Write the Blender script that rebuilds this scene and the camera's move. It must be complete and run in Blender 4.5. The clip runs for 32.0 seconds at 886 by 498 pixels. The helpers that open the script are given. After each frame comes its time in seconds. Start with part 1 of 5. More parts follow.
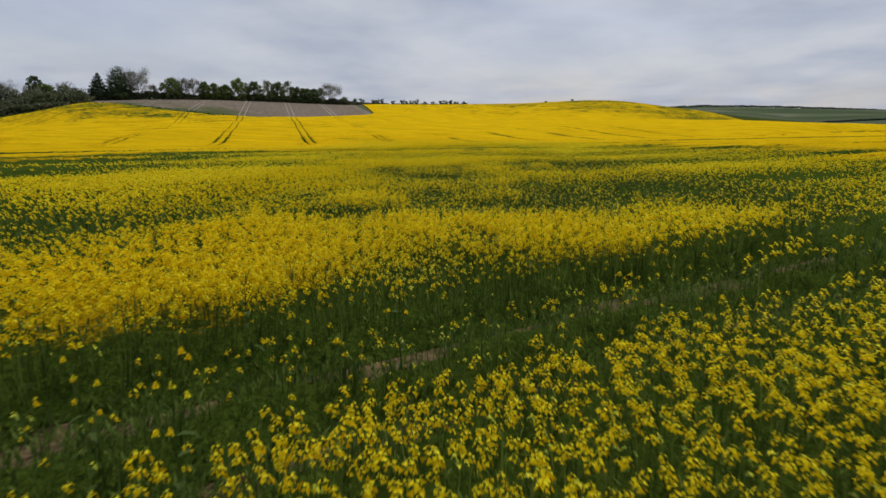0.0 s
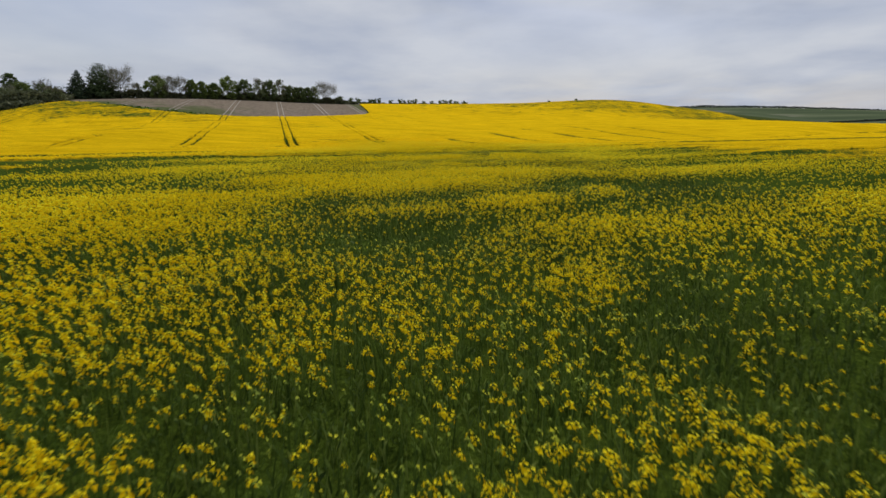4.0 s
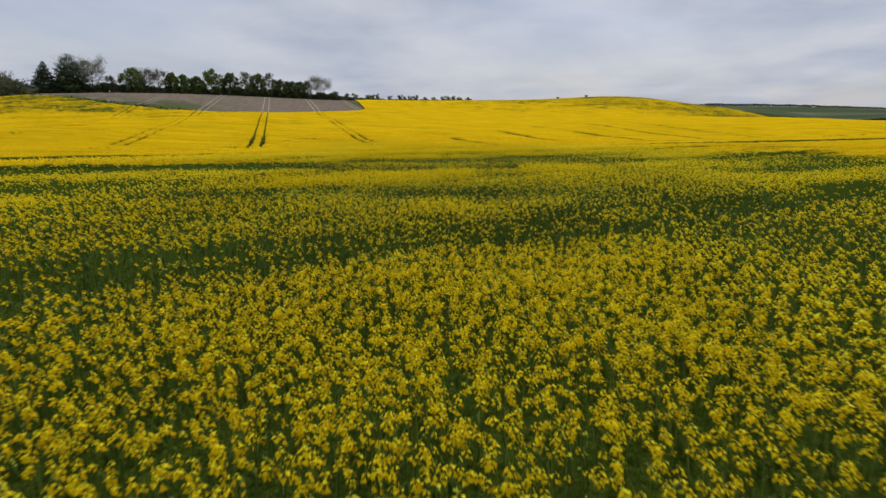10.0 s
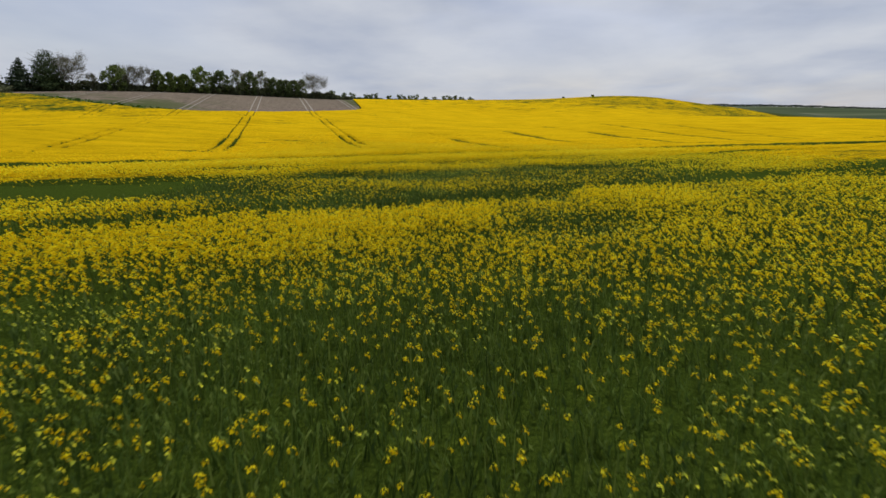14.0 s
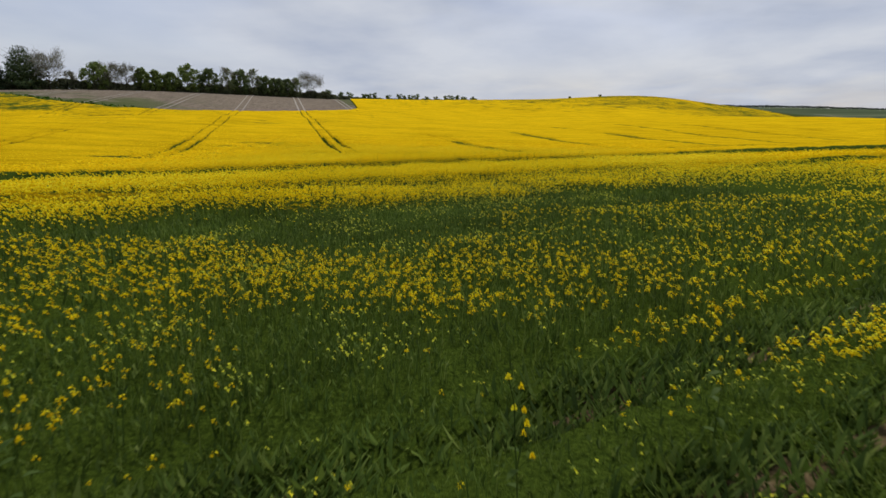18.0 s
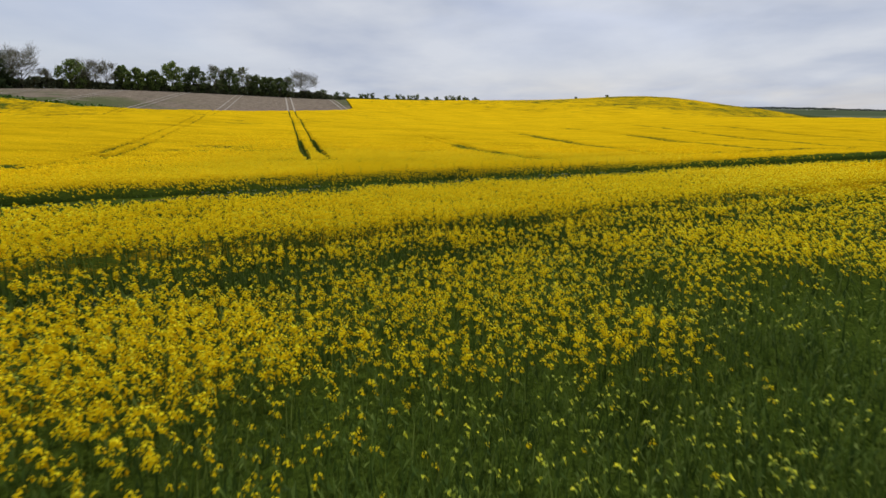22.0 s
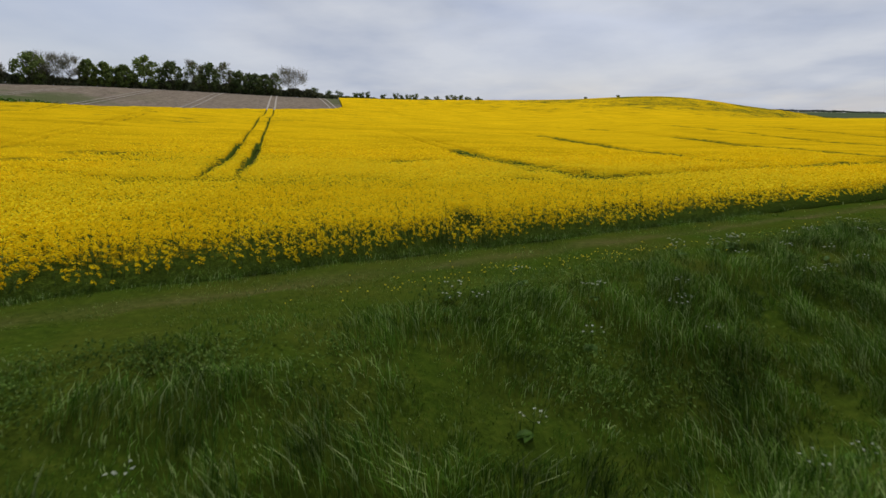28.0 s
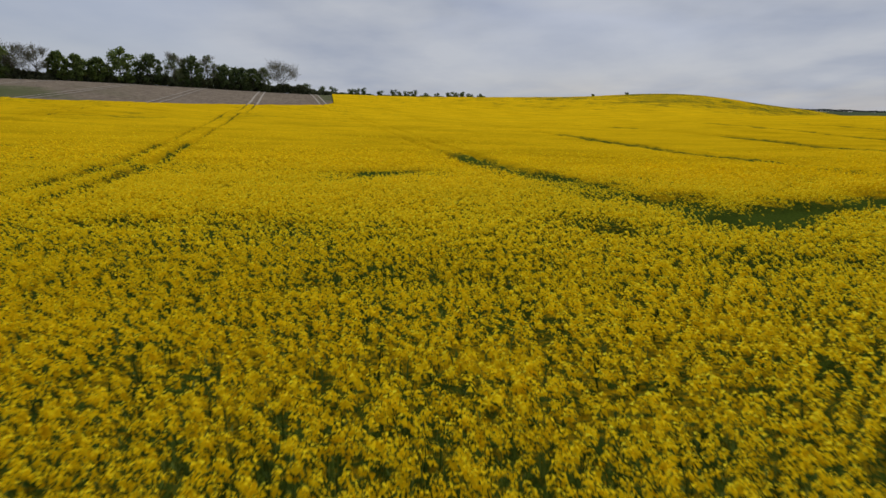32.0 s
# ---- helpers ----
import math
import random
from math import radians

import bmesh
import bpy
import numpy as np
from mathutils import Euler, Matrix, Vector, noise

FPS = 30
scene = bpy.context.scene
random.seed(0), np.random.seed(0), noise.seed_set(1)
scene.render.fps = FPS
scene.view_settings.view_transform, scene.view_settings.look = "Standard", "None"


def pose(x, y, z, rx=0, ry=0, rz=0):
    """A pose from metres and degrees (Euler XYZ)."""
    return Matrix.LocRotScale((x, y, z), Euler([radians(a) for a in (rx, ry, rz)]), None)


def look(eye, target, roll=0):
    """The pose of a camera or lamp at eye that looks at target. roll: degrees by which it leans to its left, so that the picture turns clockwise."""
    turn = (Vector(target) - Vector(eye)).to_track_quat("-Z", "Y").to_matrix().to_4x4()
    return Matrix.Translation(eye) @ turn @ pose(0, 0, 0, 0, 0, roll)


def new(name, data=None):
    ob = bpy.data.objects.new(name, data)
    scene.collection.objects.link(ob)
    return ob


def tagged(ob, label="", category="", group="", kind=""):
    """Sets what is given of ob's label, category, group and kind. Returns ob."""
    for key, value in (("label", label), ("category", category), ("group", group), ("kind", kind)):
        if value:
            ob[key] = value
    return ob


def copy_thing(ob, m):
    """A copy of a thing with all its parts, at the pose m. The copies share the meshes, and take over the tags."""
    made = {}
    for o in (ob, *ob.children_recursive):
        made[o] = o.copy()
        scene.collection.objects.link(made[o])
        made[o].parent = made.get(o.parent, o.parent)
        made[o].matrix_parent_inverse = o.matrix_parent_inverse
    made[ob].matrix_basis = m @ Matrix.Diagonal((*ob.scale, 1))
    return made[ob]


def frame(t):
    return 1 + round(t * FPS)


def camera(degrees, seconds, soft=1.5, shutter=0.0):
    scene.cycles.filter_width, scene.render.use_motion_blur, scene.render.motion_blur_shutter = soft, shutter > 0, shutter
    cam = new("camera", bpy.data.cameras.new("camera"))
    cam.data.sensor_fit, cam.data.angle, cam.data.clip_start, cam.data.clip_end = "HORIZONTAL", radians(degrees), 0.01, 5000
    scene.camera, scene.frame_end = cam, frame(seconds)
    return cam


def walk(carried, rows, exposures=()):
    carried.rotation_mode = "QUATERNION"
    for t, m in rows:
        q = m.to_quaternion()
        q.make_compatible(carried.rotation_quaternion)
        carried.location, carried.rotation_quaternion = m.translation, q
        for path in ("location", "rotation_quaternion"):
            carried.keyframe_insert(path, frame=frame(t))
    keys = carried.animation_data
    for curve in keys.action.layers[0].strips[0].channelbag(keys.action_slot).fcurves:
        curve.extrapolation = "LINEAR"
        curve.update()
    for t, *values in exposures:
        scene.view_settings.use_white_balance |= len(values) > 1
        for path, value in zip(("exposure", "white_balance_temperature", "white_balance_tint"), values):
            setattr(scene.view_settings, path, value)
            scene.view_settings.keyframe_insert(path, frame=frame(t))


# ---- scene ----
cam = camera(70, 32.0, shutter=0.22)
PATH = [
    (0, (1.693, 0.358, 2.827), (1.607, 2.325, 2.475), -0.6),
    (1, (1.626, 4.231, 2.843), (1.539, 6.198, 2.492), -0.7),
    (2, (1.601, 8.161, 2.839), (1.517, 10.128, 2.489), -0.5),
    (3, (1.529, 12.103, 2.861), (1.444, 14.071, 2.511), -0.6),
    (4, (1.438, 16.053, 2.889), (1.352, 18.02, 2.539), -0.6),
    (4.5, (1.392, 18.046, 2.888), (1.306, 20.013, 2.539), -0.6),
    (6.5, (1.227, 26.232, 2.973), (1.138, 28.199, 2.62), -0.6),
    (7, (1.163, 28.371, 2.986), (1.073, 30.337, 2.633), -0.6),
    (8, (1.018, 32.823, 2.987), (0.928, 34.79, 2.634), -0.5),
    (9, (0.895, 37.107, 2.961), (0.802, 39.073, 2.606), -0.5),
    (10, (0.786, 41.113, 2.927), (0.691, 43.079, 2.572), -0.5),
    (11, (0.655, 45.087, 2.942), (0.558, 47.053, 2.587), -0.5),
    (12, (0.547, 48.977, 2.944), (0.449, 50.943, 2.591), -0.5),
    (13, (0.427, 52.764, 2.934), (0.327, 54.73, 2.581), -0.5),
    (13.5, (0.368, 54.659, 2.91), (0.268, 56.625, 2.558), -0.5),
    (15.5, (0.304, 62.594, 2.987), (0.2, 64.56, 2.635), -0.5),
    (16, (0.275, 64.533, 2.987), (0.17, 66.5, 2.636), -0.5),
    (17, (0.173, 68.389, 2.989), (0.067, 70.355, 2.64), -0.5),
    (18, (0.079, 72.268, 2.973), (-0.029, 74.234, 2.625), -0.5),
    (19, (0.006, 76.218, 2.977), (-0.102, 78.184, 2.629), -0.5),
    (20, (-0.089, 80.216, 2.959), (-0.198, 82.183, 2.614), -0.5),
    (21, (-0.204, 84.218, 2.978), (-0.316, 86.185, 2.634), -0.5),
    (22, (-0.331, 87.972, 3.016), (-0.444, 89.939, 2.674), -0.5),
    (23, (-0.44, 91.773, 3.074), (-0.553, 93.74, 2.732), -0.5),
    (24, (-0.524, 95.698, 3.08), (-0.639, 97.666, 2.74), -0.4),
    (25, (-0.645, 99.755, 3.139), (-0.761, 101.723, 2.799), -0.4),
    (26, (-0.772, 103.875, 3.18), (-0.889, 105.842, 2.842), -0.4),
    (26.5, (-0.852, 105.903, 3.185), (-0.968, 107.871, 2.848), -0.3),
    (28.5, (-1.057, 113.776, 3.054), (-1.176, 115.744, 2.719), -0.4),
    (29, (-1.135, 115.83, 3.044), (-1.254, 117.798, 2.709), -0.4),
    (30, (-1.296, 120.092, 3.089), (-1.416, 122.06, 2.753), -0.3),
    (31, (-1.472, 124.343, 3.136), (-1.592, 126.311, 2.799), -0.3),
    (32, (-1.645, 128.676, 3.197), (-1.766, 130.643, 2.859), -0.3),
]
walk(cam, [(t, look(eye, target, roll)) for t, eye, target, roll in PATH],
     [(0, -0.08), (7, 0.0), (11, -0.04), (14, 0.0), (18, 0.05), (20.5, 0.14), (23, 0.08), (24.3, -0.1), (26, -0.22), (27.2, -0.05), (29.2, 0.06), (31, -0.16), (32, -0.27)])

# ---- world, sun ----
SUN_ELEV, SUN_ROT = radians(57), radians(8)
world = bpy.data.worlds.new("sky")
scene.world = world
world.use_nodes = True


def overcast_sky(nt):
    """Thin high cloud in soft grey banks with a few bluish gaps, over a clear-sky model."""
    n, l = nt.nodes, nt.links
    n.clear()
    out, bg = n.new("ShaderNodeOutputWorld"), n.new("ShaderNodeBackground")
    sky = n.new("ShaderNodeTexSky")
    sky.sky_type, sky.sun_disc = "NISHITA", False
    sky.sun_elevation, sky.sun_rotation = SUN_ELEV, SUN_ROT
    sky.air_density, sky.dust_density = 1.0, 2.0
    coord, sep = n.new("ShaderNodeTexCoord"), n.new("ShaderNodeSeparateXYZ")
    l.new(coord.outputs["Generated"], sep.inputs[0])
    lift = n.new("ShaderNodeMath")
    lift.operation, lift.inputs[1].default_value = "ADD", 0.13
    l.new(sep.outputs["Z"], lift.inputs[0])
    flat = n.new("ShaderNodeVectorMath")
    flat.operation = "DIVIDE"
    comb = n.new("ShaderNodeCombineXYZ")
    for i in range(3):
        l.new(lift.outputs[0], comb.inputs[i])
    l.new(coord.outputs["Generated"], flat.inputs[0])
    l.new(comb.outputs[0], flat.inputs[1])
    mapping = n.new("ShaderNodeMapping")
    mapping.inputs["Scale"].default_value = (0.75, 0.62, 0.0)
    mapping.inputs["Location"].default_value = (1.3, 4.4, 0.0)
    l.new(flat.outputs[0], mapping.inputs[0])
    big = n.new("ShaderNodeTexNoise")
    big.inputs["Scale"].default_value, big.inputs["Detail"].default_value = 0.9, 6
    big.inputs["Roughness"].default_value = 0.52
    big.inputs["Distortion"].default_value = 0.6
    l.new(mapping.outputs[0], big.inputs["Vector"])
    cover = n.new("ShaderNodeValToRGB")
    cover.color_ramp.elements[0].position, cover.color_ramp.elements[0].color = 0.33, (0.42, 0.42, 0.42, 1)
    cover.color_ramp.elements[1].position, cover.color_ramp.elements[1].color = 0.58, (0.97, 0.97, 0.97, 1)
    l.new(big.outputs["Fac"], cover.inputs[0])
    shade = n.new("ShaderNodeTexNoise")
    shade.inputs["Scale"].default_value, shade.inputs["Detail"].default_value = 2.1, 5
    l.new(mapping.outputs[0], shade.inputs["Vector"])
    cloud = n.new("ShaderNodeValToRGB")
    cloud.color_ramp.elements[0].position, cloud.color_ramp.elements[0].color = 0.30, (0.405, 0.455, 0.57, 1)
    cloud.color_ramp.elements[1].position, cloud.color_ramp.elements[1].color = 0.66, (0.59, 0.62, 0.685, 1)
    l.new(shade.outputs["Fac"], cloud.inputs[0])
    clear = n.new("ShaderNodeMix")
    clear.data_type, clear.blend_type = "RGBA", "MULTIPLY"
    clear.inputs["Factor"].default_value = 1.0
    l.new(sky.outputs[0], clear.inputs["A"])
    clear.inputs["B"].default_value = (0.108, 0.100, 0.104, 1)
    mix = n.new("ShaderNodeMix")
    mix.data_type = "RGBA"
    l.new(cover.outputs[0], mix.inputs["Factor"])
    l.new(clear.outputs["Result"], mix.inputs["A"])
    l.new(cloud.outputs[0], mix.inputs["B"])
    l.new(mix.outputs["Result"], bg.inputs["Color"])
    bg.inputs["Strength"].default_value = 0.99
    l.new(bg.outputs[0], out.inputs[0])


overcast_sky(world.node_tree)
sun_data = bpy.data.lights.new("sun", "SUN")
sun_data.energy, sun_data.angle, sun_data.color = 2.2, radians(9), (1.0, 0.95, 0.87)
sun = new("sun", sun_data)
sun.matrix_world = look((0, 0, 60), (-math.sin(SUN_ROT) * math.cos(SUN_ELEV), -math.cos(SUN_ROT) * math.cos(SUN_ELEV), 60 - math.sin(SUN_ELEV)))

# ---- materials ----


def material(name, rough=0.8, spec=0.3):
    m = bpy.data.materials.new(name)
    m.use_nodes = True
    b = m.node_tree.nodes["Principled BSDF"]
    b.inputs["Roughness"].default_value = rough
    b.inputs["Specular IOR Level"].default_value = spec
    return m, m.node_tree.nodes, m.node_tree.links, b


def ramp(n, stops):
    r = n.new("ShaderNodeValToRGB")
    e = r.color_ramp.elements
    while len(e) < len(stops):
        e.new(0.5)
    for el, (p, c) in zip(e, stops):
        el.position, el.color = p, (*c, 1)
    return r


def noise_node(n, l, scale, detail=4, rough=0.55, vec=None, stretch=None):
    t = n.new("ShaderNodeTexNoise")
    t.inputs["Scale"].default_value, t.inputs["Detail"].default_value, t.inputs["Roughness"].default_value = scale, detail, rough
    c = n.new("ShaderNodeTexCoord")
    src = c.outputs["Object"]
    if stretch:
        mp = n.new("ShaderNodeMapping")
        mp.inputs["Scale"].default_value, mp.inputs["Rotation"].default_value = stretch[0], (0, 0, stretch[1])
        l.new(src, mp.inputs[0])
        src = mp.outputs[0]
    l.new(src, t.inputs["Vector"])
    return t


def mixed(n, l, fac, a, b, kind="MIX"):
    m = n.new("ShaderNodeMix")
    m.data_type, m.blend_type = "RGBA", kind
    for key, v in (("Factor", fac), ("A", a), ("B", b)):
        s = m.inputs[key]
        if isinstance(v, (int, float)):
            s.default_value = v
        elif isinstance(v, tuple):
            s.default_value = (*v, 1)
        else:
            l.new(v, s)
    return m.outputs["Result"]


def bumped(n, l, b, height, strength, distance):
    k = n.new("ShaderNodeBump")
    k.inputs["Strength"].default_value, k.inputs["Distance"].default_value = strength, distance
    l.new(height, k.inputs["Height"])
    l.new(k.outputs[0], b.inputs["Normal"])


def thin(m, n, l, b, share, color):
    """Let some light through a thin leaf or petal."""
    tr, mx = n.new("ShaderNodeBsdfTranslucent"), n.new("ShaderNodeMixShader")
    mx.inputs[0].default_value = share
    l.new(color, tr.inputs["Color"])
    l.new(b.outputs[0], mx.inputs[1])
    l.new(tr.outputs[0], mx.inputs[2])
    l.new(mx.outputs[0], n["Material Output"].inputs["Surface"])


def leafy(name, stops, patch=(0.7, 1.25), share=0.3, rough=0.6, scale=0.35, spec=0.08):
    """Thin pieces whose colour varies from piece to piece and from patch to patch."""
    m, n, l, b = material(name, rough, spec)
    g = n.new("ShaderNodeNewGeometry")
    r = ramp(n, stops)
    l.new(g.outputs["Random Per Island"], r.inputs[0])
    big = noise_node(n, l, scale, 3)
    tone = ramp(n, [(0.3, (patch[0],) * 3), (0.7, (patch[1],) * 3)])
    l.new(big.outputs["Fac"], tone.inputs[0])
    col = mixed(n, l, 1.0, r.outputs[0], tone.outputs[0], "MULTIPLY")
    l.new(col, b.inputs["Base Color"])
    thin(m, n, l, b, share, col)
    return m


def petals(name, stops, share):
    """Open flowers: deeper yellow low on the head, paler towards the tip."""
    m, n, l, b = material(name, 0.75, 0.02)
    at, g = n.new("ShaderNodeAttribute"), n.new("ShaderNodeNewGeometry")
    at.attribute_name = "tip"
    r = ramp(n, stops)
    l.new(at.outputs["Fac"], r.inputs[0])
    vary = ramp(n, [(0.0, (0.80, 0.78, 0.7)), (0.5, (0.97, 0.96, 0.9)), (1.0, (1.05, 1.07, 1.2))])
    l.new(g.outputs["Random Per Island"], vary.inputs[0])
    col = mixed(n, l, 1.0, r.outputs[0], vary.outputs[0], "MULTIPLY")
    l.new(col, b.inputs["Base Color"])
    thin(m, n, l, b, share, col)
    return m


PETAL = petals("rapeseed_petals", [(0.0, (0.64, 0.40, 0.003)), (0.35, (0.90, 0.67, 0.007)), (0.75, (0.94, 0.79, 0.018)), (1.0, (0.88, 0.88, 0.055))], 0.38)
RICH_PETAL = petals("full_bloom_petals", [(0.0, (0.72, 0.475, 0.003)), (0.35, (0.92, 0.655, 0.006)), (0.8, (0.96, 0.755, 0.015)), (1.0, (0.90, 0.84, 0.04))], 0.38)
RAPE_LEAF = leafy("rapeseed_leaves", [(0.0, (0.036, 0.064, 0.011)), (0.5, (0.078, 0.126, 0.019)), (0.85, (0.130, 0.184, 0.031)), (1.0, (0.185, 0.235, 0.048))], (0.75, 1.25), 0.3)
GRASS = leafy("grass_blades", [(0.0, (0.022, 0.058, 0.005)), (0.45, (0.064, 0.138, 0.011)), (0.75, (0.128, 0.215, 0.032)), (1.0, (0.34, 0.41, 0.16))], (0.30, 1.6), 0.22, 0.6, scale=1.3, spec=0.06)
TREE_LEAF = leafy("tree_leaves", [(0.0, (0.080, 0.118, 0.030)), (0.6, (0.155, 0.210, 0.052)), (1.0, (0.235, 0.290, 0.085))], (0.8, 1.2), 0.4, scale=0.2)
DARK_LEAF = leafy("dark_tree_leaves", [(0.0, (0.064, 0.092, 0.034)), (0.6, (0.112, 0.152, 0.052)), (1.0, (0.175, 0.215, 0.080))], (0.8, 1.2), 0.4, scale=0.2)
BUD_LEAF = leafy("bursting_buds", [(0.0, (0.120, 0.145, 0.062)), (0.6, (0.180, 0.215, 0.092)), (1.0, (0.26, 0.30, 0.135))], (0.85, 1.15), 0.35, scale=0.2)
SCRUB = leafy("scrub_leaves", [(0.0, (0.066, 0.076, 0.040)), (0.6, (0.112, 0.126, 0.064)), (1.0, (0.170, 0.180, 0.095))], (0.75, 1.25), 0.4, scale=0.15)
NEEDLE = leafy("conifer_needles", [(0.0, (0.018, 0.030, 0.014)), (0.6, (0.034, 0.052, 0.024)), (1.0, (0.060, 0.084, 0.036))], (0.85, 1.15), 0.15, scale=0.3)
PINE = leafy("pine_needles", [(0.0, (0.030, 0.046, 0.018)), (0.6, (0.062, 0.090, 0.034)), (1.0, (0.105, 0.140, 0.052))], (0.75, 1.25), 0.2, scale=0.3)
WEED = leafy("nettle_leaves", [(0.0, (0.034, 0.066, 0.012)), (0.6, (0.074, 0.128, 0.022)), (1.0, (0.140, 0.205, 0.050))], (0.7, 1.2), 0.25, 0.8, scale=0.8, spec=0.0)
FAR_LEAF = leafy("distant_leaves", [(0.0, (0.040, 0.056, 0.038)), (1.0, (0.066, 0.084, 0.056))], (0.85, 1.15), 0.2, scale=0.03)
LIME_BUD = leafy("unopened_buds", [(0.0, (0.14, 0.20, 0.03)), (0.45, (0.34, 0.40, 0.04)), (0.75, (0.66, 0.66, 0.04)), (1.0, (0.85, 0.76, 0.03))], (0.9, 1.1), 0.3)
UMBEL = leafy("umbel_white", [(0.0, (0.42, 0.46, 0.34)), (1.0, (0.66, 0.68, 0.58))], (0.9, 1.05), 0.3)
DANDY = leafy("dandelion_yellow", [(0.0, (0.80, 0.64, 0.02)), (1.0, (0.90, 0.80, 0.10))], (0.9, 1.05), 0.2)


def bark_material():
    m, n, l, b = material("bark", 0.9, 0.2)
    t = noise_node(n, l, 9, 5, 0.6, stretch=((1, 1, 0.2), 0))
    r = ramp(n, [(0.3, (0.035, 0.030, 0.024)), (0.7, (0.12, 0.105, 0.085))])
    l.new(t.outputs["Fac"], r.inputs[0])
    l.new(r.outputs[0], b.inputs["Base Color"])
    bumped(n, l, b, t.outputs["Fac"], 0.6, 0.05)
    return m


BARK = bark_material()
TWIG = leafy("twigs", [(0.0, (0.130, 0.122, 0.088)), (1.0, (0.260, 0.245, 0.180))], (0.85, 1.15), 0.1, scale=0.2)


def soil_material():
    """Trodden clay soil with grass and weeds where the sheet says so, and haze-tinted fields far off."""
    m, n, l, b = material("soil_and_turf", 0.95, 0.0)
    fine, big = noise_node(n, l, 7, 6, 0.65), noise_node(n, l, 0.5, 4)
    soil = ramp(n, [(0.3, (0.075, 0.052, 0.027)), (0.55, (0.150, 0.105, 0.058)), (0.8, (0.235, 0.172, 0.102))])
    l.new(fine.outputs["Fac"], soil.inputs[0])
    turf = ramp(n, [(0.25, (0.018, 0.038, 0.004)), (0.55, (0.037, 0.064, 0.006)), (0.8, (0.070, 0.092, 0.012))])
    l.new(fine.outputs["Fac"], turf.inputs[0])
    worn = ramp(n, [(0.35, (0.0, 0.0, 0.0)), (0.75, (0.5, 0.5, 0.5))])
    l.new(big.outputs["Fac"], worn.inputs[0])
    dry = mixed(n, l, worn.outputs[0], turf.outputs[0], (0.072, 0.070, 0.012))
    at = n.new("ShaderNodeAttribute")
    at.attribute_name = "turf"
    col = mixed(n, l, at.outputs["Fac"], soil.outputs[0], dry)
    # far fields in strips; distance haze is put into their pale bluish colour
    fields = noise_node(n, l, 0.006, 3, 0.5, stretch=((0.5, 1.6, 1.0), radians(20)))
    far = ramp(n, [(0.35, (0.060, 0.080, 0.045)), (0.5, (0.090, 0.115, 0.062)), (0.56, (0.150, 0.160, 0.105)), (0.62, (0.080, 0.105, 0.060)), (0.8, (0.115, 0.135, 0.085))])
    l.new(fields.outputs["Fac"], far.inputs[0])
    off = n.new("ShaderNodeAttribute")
    off.attribute_name = "hazy_far_fields"
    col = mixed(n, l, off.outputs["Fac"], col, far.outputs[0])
    l.new(col, b.inputs["Base Color"])
    bumped(n, l, b, fine.outputs["Fac"], 0.8, 0.06)
    return m


SOIL = soil_material()


def canopy_material():
    """Standing rape: leaf mass below, and open flowers in the share that the sheet says."""
    m, n, l, b = material("rapeseed_canopy", 0.9, 0.0)
    spot, fine, big = noise_node(n, l, 8.5, 5, 0.72), noise_node(n, l, 22, 4, 0.7), noise_node(n, l, 0.09, 6, 0.6, stretch=((1.0, 2.6, 1.0), radians(-37)))
    mid = noise_node(n, l, 0.7, 4, 0.6)
    leaf = ramp(n, [(0.3, (0.029, 0.050, 0.008)), (0.55, (0.074, 0.114, 0.015)), (0.8, (0.145, 0.195, 0.028))])
    l.new(fine.outputs["Fac"], leaf.inputs[0])
    petal = ramp(n, [(0.25, (0.45, 0.265, 0.004)), (0.5, (0.73, 0.475, 0.007)), (0.75, (0.92, 0.64, 0.012))])
    l.new(spot.outputs["Fac"], petal.inputs[0])
    tone = ramp(n, [(0.3, (0.74, 0.72, 0.7)), (0.52, (0.96, 0.95, 0.94)), (0.70, (1.1, 1.1, 1.1))])
    l.new(big.outputs["Fac"], tone.inputs[0])
    bloom = mixed(n, l, 1.0, petal.outputs[0], tone.outputs[0], "MULTIPLY")
    at = n.new("ShaderNodeAttribute")
    at.attribute_name = "bloom"
    sumn = n.new("ShaderNodeMath")
    sumn.operation = "ADD"
    l.new(at.outputs["Fac"], sumn.inputs[0])
    half = n.new("ShaderNodeMath")
    half.operation, half.inputs[1].default_value = "MULTIPLY_ADD", 0.7
    half.inputs[2].default_value = -0.35
    l.new(mid.outputs["Fac"], half.inputs[0])
    l.new(half.outputs[0], sumn.inputs[1])
    cut = n.new("ShaderNodeMath")
    cut.operation = "SUBTRACT"
    l.new(sumn.outputs[0], cut.inputs[0])
    l.new(spot.outputs["Fac"], cut.inputs[1])
    sharp = n.new("ShaderNodeMath")
    sharp.operation, sharp.use_clamp = "MULTIPLY_ADD", True
    sharp.inputs[1].default_value, sharp.inputs[2].default_value = 5.0, 0.45
    l.new(cut.outputs[0], sharp.inputs[0])
    col = mixed(n, l, sharp.outputs[0], leaf.outputs[0], bloom)
    l.new(col, b.inputs["Base Color"])
    bumped(n, l, b, spot.outputs["Fac"], 1.0, 0.22)
    return m


CANOPY = canopy_material()


